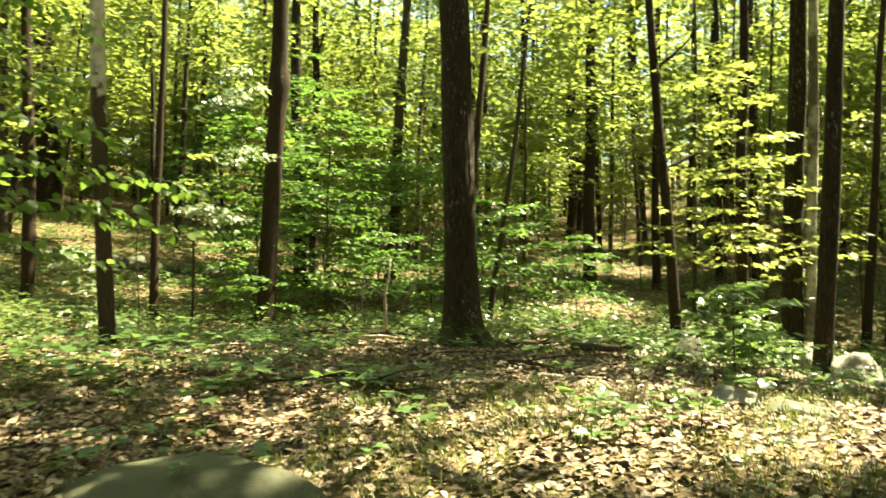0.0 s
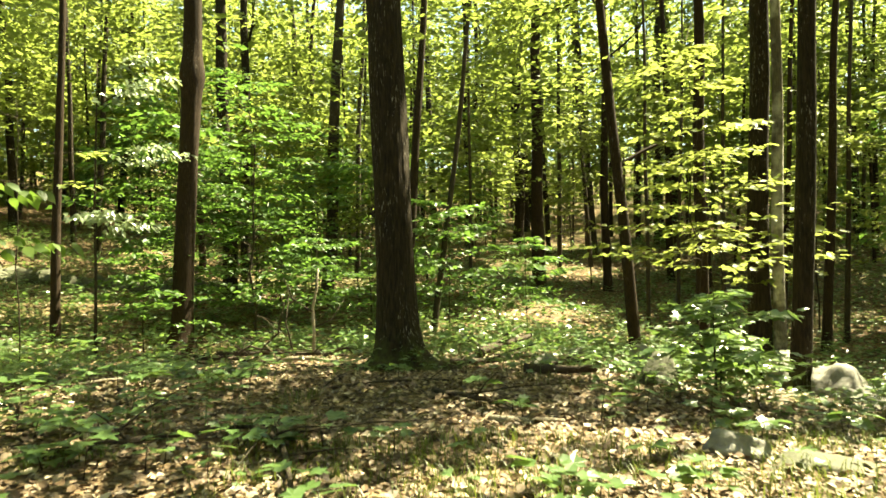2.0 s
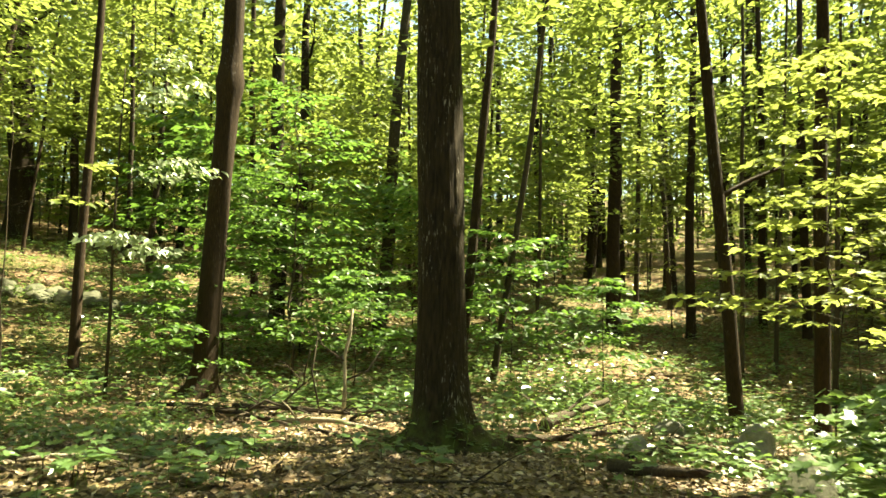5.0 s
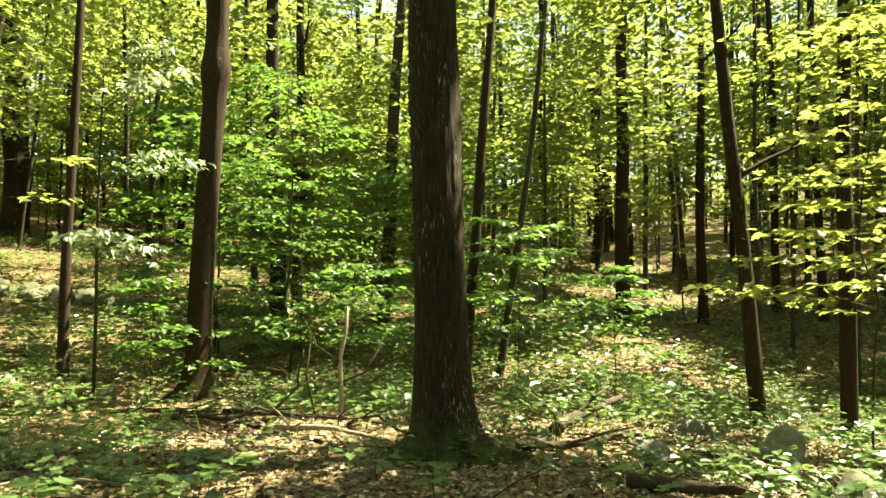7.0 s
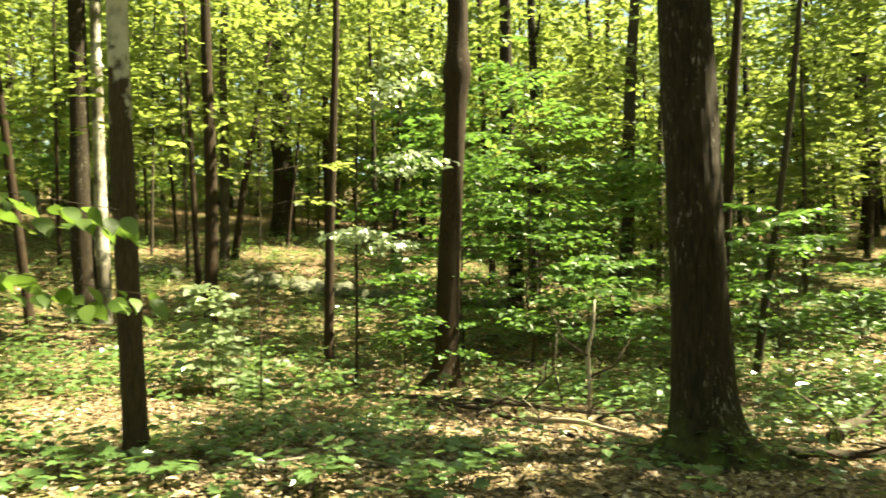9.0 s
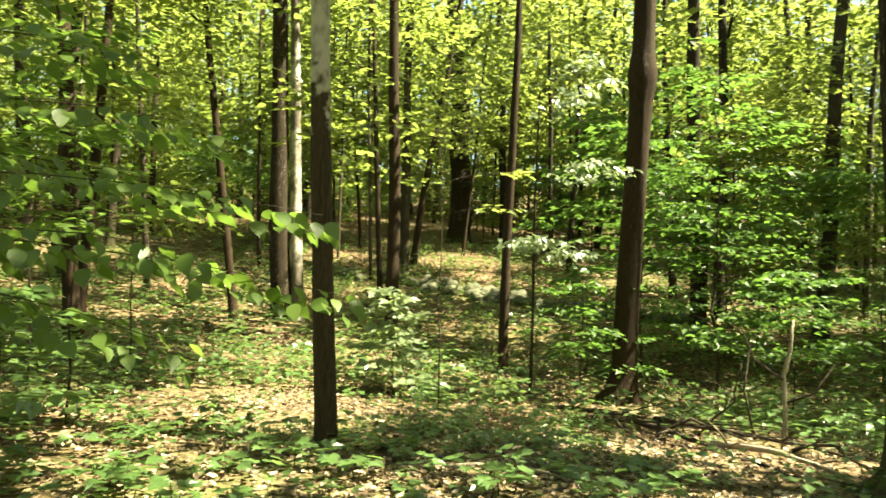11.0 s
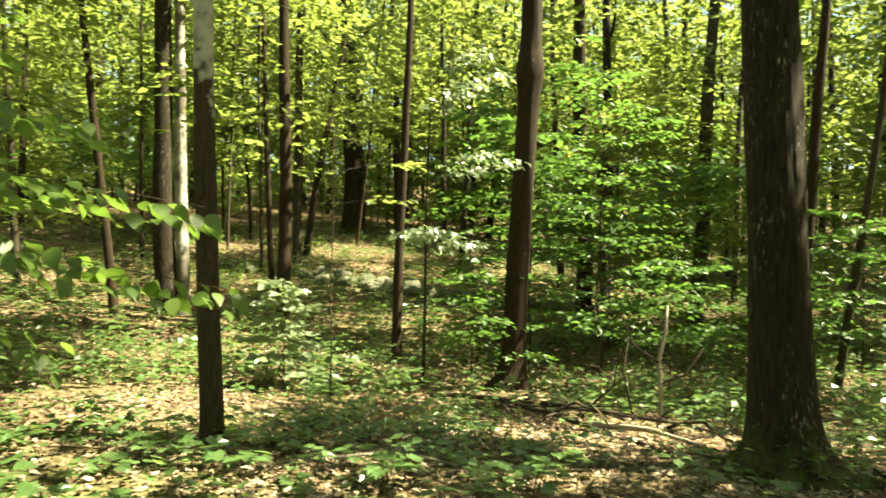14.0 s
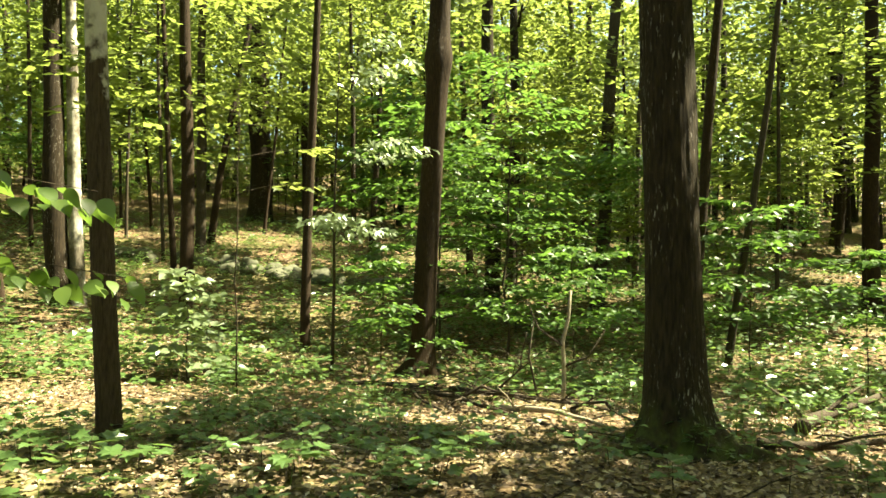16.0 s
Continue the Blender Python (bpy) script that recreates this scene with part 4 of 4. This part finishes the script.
def leaning_hazel():
    """A sapling beside the path whose long branches reach out low over the litter."""
    rng = random.Random(23)
    x, y = -5.0, 5.3
    z = floor_z(x, y)
    ob = thing("sapling", x, y, z, "broad-leaved sapling with long branches hanging over the litter", "sapling")
    stem = Soup()
    stem.tube([(0, 0, -0.1), (0.05, 0.05, 0.9), (0.1, 0.05, 1.9), (0.2, 0.1, 3.0), (0.3, 0.2, 4.0)], [0.035, 0.03, 0.026, 0.018, 0.01], 8)
    part("stem", stem.mesh("stem", BARK_GREY, True), ob)
    for rise, tip, n in ((1.55, (2.8, 1.72, 1.3), 11), (1.5, (2.25, 1.3, 1.5), 8), (2.2, (2.0, 1.5, 2.2), 10), (2.6, (1.7, 1.25, 2.55), 9), (2.9, (1.4, 1.0, 2.9), 8), (1.6, (1.2, 0.8, 1.55), 8), (2.0, (1.5, 1.9, 1.9), 8), (3.3, (1.9, 1.6, 3.2), 9), (1.4, (2.1, 1.35, 1.0), 7), (1.85, (2.6, 1.75, 1.72), 10), (1.9, (0.9, 1.4, 2.0), 8)):
        twig, leaves = Soup(), Soup()
        line = limb(twig, (0.1, 0.05, rise), tip, 0.006, 0.12)
        branch = part("branch", twig.mesh("branch", BARK_GREY, True), ob)
        a, b = Vector((0.1, 0.05, rise)), Vector(tip)
        way = (b - a).normalized()
        side = way.cross(Vector((0, 0, 1))).normalized()
        for i in range(n * 6):
            u = 0.2 + 0.82 * ((i + rng.random()) / (n * 6)) ** 0.7
            p = a.lerp(b, u) + Vector((0, 0, 0.48 * u * (1 - u)))
            w = 1 if i % 2 else -1
            d = way * rng.uniform(0.2, 0.8) + side * (w * rng.uniform(0.5, 1)) + Vector((0, 0, rng.uniform(-0.75, -0.1)))
            p += side * (w * rng.uniform(0, 0.3)) - Vector((0, 0, rng.uniform(0, 0.12)))
            nrm = Vector((rng.gauss(0, 0.35), rng.gauss(0, 0.35), 1)).normalized()
            size = rng.uniform(0.085, 0.15)
            leaves.leaf(p, d, nrm, size, size * 0.62, 3)
        part("leaves", leaves.mesh("leaves", LEAF_BROAD, True), branch)


leaning_hazel()


# ---- boulders ----
def boulder(x, y, size, label, seed, sink=0.35, mat=None, sub=4):
    bm, rng = bmesh.new(), random.Random(int(seed * 10))
    cuts = [(Vector((rng.gauss(0, 1), rng.gauss(0, 1), rng.gauss(0.3, 0.7))).normalized(), rng.uniform(0.55, 0.85)) for _ in range(7)]
    bmesh.ops.create_icosphere(bm, subdivisions=sub, radius=1.0)
    for v in bm.verts:
        n = noise.noise(v.co * 1.1 + Vector((seed, 0, 0))) * 0.35 + noise.noise(v.co * 2.7 + Vector((0, seed, 0))) * 0.14
        v.co *= 1 + n
        for cut, far in cuts:
            over = v.co.dot(cut) - far
            if over > 0:
                v.co -= cut * (over * 0.8)
        v.co *= 1 + 0.05 * noise.noise(v.co * 5 + Vector((seed, 2, 0))) + 0.025 * noise.noise(v.co * 13 + Vector((seed, 2, 5)))
        v.co = Vector((v.co.x * size[0], v.co.y * size[1], v.co.z * size[2]))
    me = bpy.data.meshes.new("boulder")
    bm.to_mesh(me)
    bm.free()
    me.materials.append(mat or ROCK)
    me.polygons.foreach_set("use_smooth", [True] * len(me.polygons))
    ob = new("boulder", me)
    ob.matrix_basis = pose(x, y, floor_z(x, y) + size[2] * (0.75 - 2 * sink) * 0.5, 0, 0, seed * 40)
    return tagged(ob, label, "boulder", "boulders")


boulder(5.75, 10.3, (0.5, 0.42, 0.4), "rounded pale grey boulder beside a leaning tree", 1.3, 0.15)
boulder(6.0, 11.9, (0.66, 0.46, 0.52), "pale grey boulder half hidden by shrubs", 2.1, 0.1)
boulder(5.75, 9.75, (0.3, 0.24, 0.16), "low pale stone lying before a boulder", 11.4, 0.25)
boulder(2.3, 5.85, (0.25, 0.18, 0.14), "pale grey stone half sunk in leaf litter", 3.7, 0.45)
boulder(2.62, 5.5, (0.3, 0.2, 0.1), "flat mossy stone half sunk in leaf litter", 4.2, mat=MOSSY_ROCK)
boulder(3.75, 12.0, (0.36, 0.32, 0.3), "mossy boulder with a pale top", 5.9)
boulder(2.92, 8.75, (0.3, 0.26, 0.36), "dark mossy boulder in green undergrowth", 6.4, mat=MOSSY_ROCK)
boulder(2.25, 11.15, (0.34, 0.24, 0.15), "flat pale stone lying in litter", 7.3)
boulder(-1.28, 3.75, (0.72, 0.45, 0.17), "broad flat mossy rock beside the path", 8.8, mat=MOSSY_ROCK)
boulder(-7.45, 16.7, (0.22, 0.18, 0.16), "small pale stone in low undergrowth", 9.6)
boulder(3.2, 13.2, (0.3, 0.25, 0.18), "small grey stone in low undergrowth", 10.2)


def tumbled_wall():
    """A fallen line of mossy field stones at the foot of the rise."""
    rng = random.Random(88)
    made = []
    for i in range(46):
        u = (i + rng.random()) / 46
        x, y = -18.0 + 13.0 * u + rng.gauss(0, 0.2), 23.6 + 2.4 * u + rng.gauss(0, 0.25)
        if not clear(x, y, 0.55):
            continue
        if len(made) < 5:
            made.append(boulder(x, y, (rng.uniform(0.3, 0.5), rng.uniform(0.25, 0.4), rng.uniform(0.26, 0.42)), "dark mossy field stone of a tumbled wall", 20.3 + i, mat=MOSSY_ROCK, sub=3))
        else:
            copy_thing(rng.choice(made), pose(x, y, floor_z(x, y) + 0.06, 0, 0, rng.uniform(0, 360)))


tumbled_wall()


# ---- dead wood on the ground ----
def fallen(points, radius, label, seed, mat=None, twigs=4, name="fallen_branch"):
    radius *= 1.35
    rng, soup = random.Random(seed), Soup()
    x0, y0 = points[0][:2]
    z0 = floor_z(x0, y0)
    line = []
    for (ax, ay, ah), (bx, by, bh) in zip(points, points[1:]):
        for k in range(4):
            u = k / 4
            x, y, h = ax + (bx - ax) * u, ay + (by - ay) * u, ah + (bh - ah) * u
            x, y = x + rng.gauss(0, 0.025), y + rng.gauss(0, 0.025)
            line.append(Vector((x - x0, y - y0, floor_z(x, y) - z0 + h + radius * 0.9)))
    x, y, h = points[-1]
    line.append(Vector((x - x0, y - y0, floor_z(x, y) - z0 + h + radius * 0.9)))
    n = len(line)
    soup.tube(line, [radius * (1 - 0.65 * i / n) for i in range(n)], 8, 0.15, seed)
    ob = thing(name, x0, y0, z0, label, "fallen branch")
    part("limb", soup.mesh("limb", mat or DEAD_WOOD, True), ob)
    for i in range(twigs):
        k = rng.randrange(1, n - 1)
        d = (line[k + 1] - line[k]).normalized() + Vector((rng.gauss(0, 0.8), rng.gauss(0, 0.8), rng.uniform(0.05, 0.5)))
        length = rng.uniform(0.25, 0.8)
        t = Soup()
        t.tube([line[k], line[k] + d * length * 0.5, line[k] + d * length + Vector((0, 0, -0.05))], [radius * 0.35, radius * 0.25, radius * 0.08], 5)
        part("twig", t.mesh("twig", mat or DEAD_WOOD, True), ob)


fallen([(0.95, 11.35, 0.0), (1.5, 11.5, 0.0), (2.3, 11.9, 0.03)], 0.04, "thick dead branch lying beside the oak", 1)
fallen([(1.4, 12.2, 0.0), (2.0, 13.2, 0.12), (2.6, 14.2, 0.2)], 0.06, "dark dead branch propped above the litter", 2)
# Pale wood put in for bright sun flecks on the litter
fallen([(0.9, 6.75, 0.0), (1.4, 6.55, 0.0)], 0.026, "short pale stick standing in for sunlit flecks on litter", 3, PALE_WOOD, 1)
fallen([(-1.9, 6.0, 0.0), (-1.4, 6.45, 0.02), (-0.75, 6.6, 0.03)], 0.022, "thin dark dead branch under seedlings", 4)
fallen([(-0.7, 6.95, 0.0), (-0.45, 5.8, 0.05), (-0.1, 4.5, 0.0)], 0.018, "long thin dead branch on the litter", 5)
fallen([(-2.6, 13.6, 0.1), (-1.6, 13.0, 0.12), (-0.4, 12.6, 0.05)], 0.026, "tangled dark dead branch near the oak", 6, None, 9)
fallen([(-3.0, 13.8, 0.02), (-2.2, 12.7, 0.1), (-1.5, 12.2, 0.0)], 0.03, "crooked dead branch with many twigs", 7, None, 8)
fallen([(-1.7, 12.5, 0.02), (-0.9, 12.2, 0.06), (-0.3, 11.6, 0.0)], 0.028, "pale bleached dead branch on litter", 8, PALE_WOOD, 4)
fallen([(-1.2, 11.9, 0.0), (-0.6, 11.2, 0.0)], 0.018, "short thin dead twig on litter", 9, None, 3)
fallen([(0.6, 8.2, 0.0), (1.0, 7.4, 0.03)], 0.02, "short dark dead twig on litter", 10, None, 3)
fallen([(1.7, 9.6, 0.0), (2.4, 9.3, 0.02)], 0.05, "short mossy log in green undergrowth", 11, None, 1)
fallen([(-0.7, 8.6, 0.0), (0.2, 8.9, 0.02), (0.9, 8.8, 0.0)], 0.014, "thin curved dead twig on litter", 12, None, 4)
fallen([(-4.6, 14.4, 0.0), (-3.7, 13.9, 0.08), (-2.8, 13.9, 0.05)], 0.03, "dark dead branch at a tree foot", 13, None, 6)

fallen([(-2.4, 12.9, 0.0), (-1.9, 12.6, 0.28), (-1.3, 12.5, 0.1)], 0.018, "dark arching dead twig above the litter", 14, None, 6)
fallen([(-0.9, 12.9, 0.0), (-0.5, 12.2, 0.22), (-0.1, 11.9, 0.02)], 0.016, "dark arching dead twig above the litter", 15, None, 5)
fallen([(-2.0, 13.4, 0.0), (-1.6, 13.3, 0.45), (-1.45, 13.0, 0.9)], 0.014, "thin dead shoot leaning up from the litter", 16, None, 4)
fallen([(-3.6, 13.3, 0.0), (-2.9, 12.9, 0.12), (-2.3, 12.3, 0.0)], 0.022, "dark crooked dead branch on the litter", 17, None, 7)
fallen([(2.0, 10.4, 0.0), (2.6, 10.9, 0.06), (3.3, 11.1, 0.02)], 0.03, "dark dead branch among low plants", 18, None, 5)
fallen([(-2.9, 8.9, 0.0), (-2.3, 9.3, 0.04), (-1.8, 9.4, 0.0)], 0.012, "thin pale dead twig on litter", 19, PALE_WOOD, 3)


def bleached_stub():
    ob = thing("dead_sapling", -1.03, 13.1, floor_z(-1.03, 13.1), "broken bleached dead sapling standing upright", "dead sapling")
    s = Soup()
    s.tube([(0, 0, -0.05), (0.02, 0, 0.4), (0.0, 0.02, 0.8), (0.07, 0.02, 1.1), (0.1, 0, 1.42)], [0.032, 0.029, 0.026, 0.022, 0.016], 9, 0.2, 3)
    part("stem", s.mesh("stem", PALE_WOOD, True), ob)
    for pts in (((0.0, 0.0, 0.75), (-0.3, 0.05, 0.95), (-0.45, 0.05, 1.3)), ((-0.3, 0.05, 0.05), (-0.42, 0.05, 0.6), (-0.36, 0.1, 1.1)), ((0.02, 0, 0.5), (0.3, 0.1, 0.62), (0.5, 0.1, 0.95))):
        t = Soup()
        t.tube(pts, [0.016, 0.012, 0.006], 6)
        part("twig", t.mesh("twig", DEAD_WOOD, True), ob)


bleached_stub()
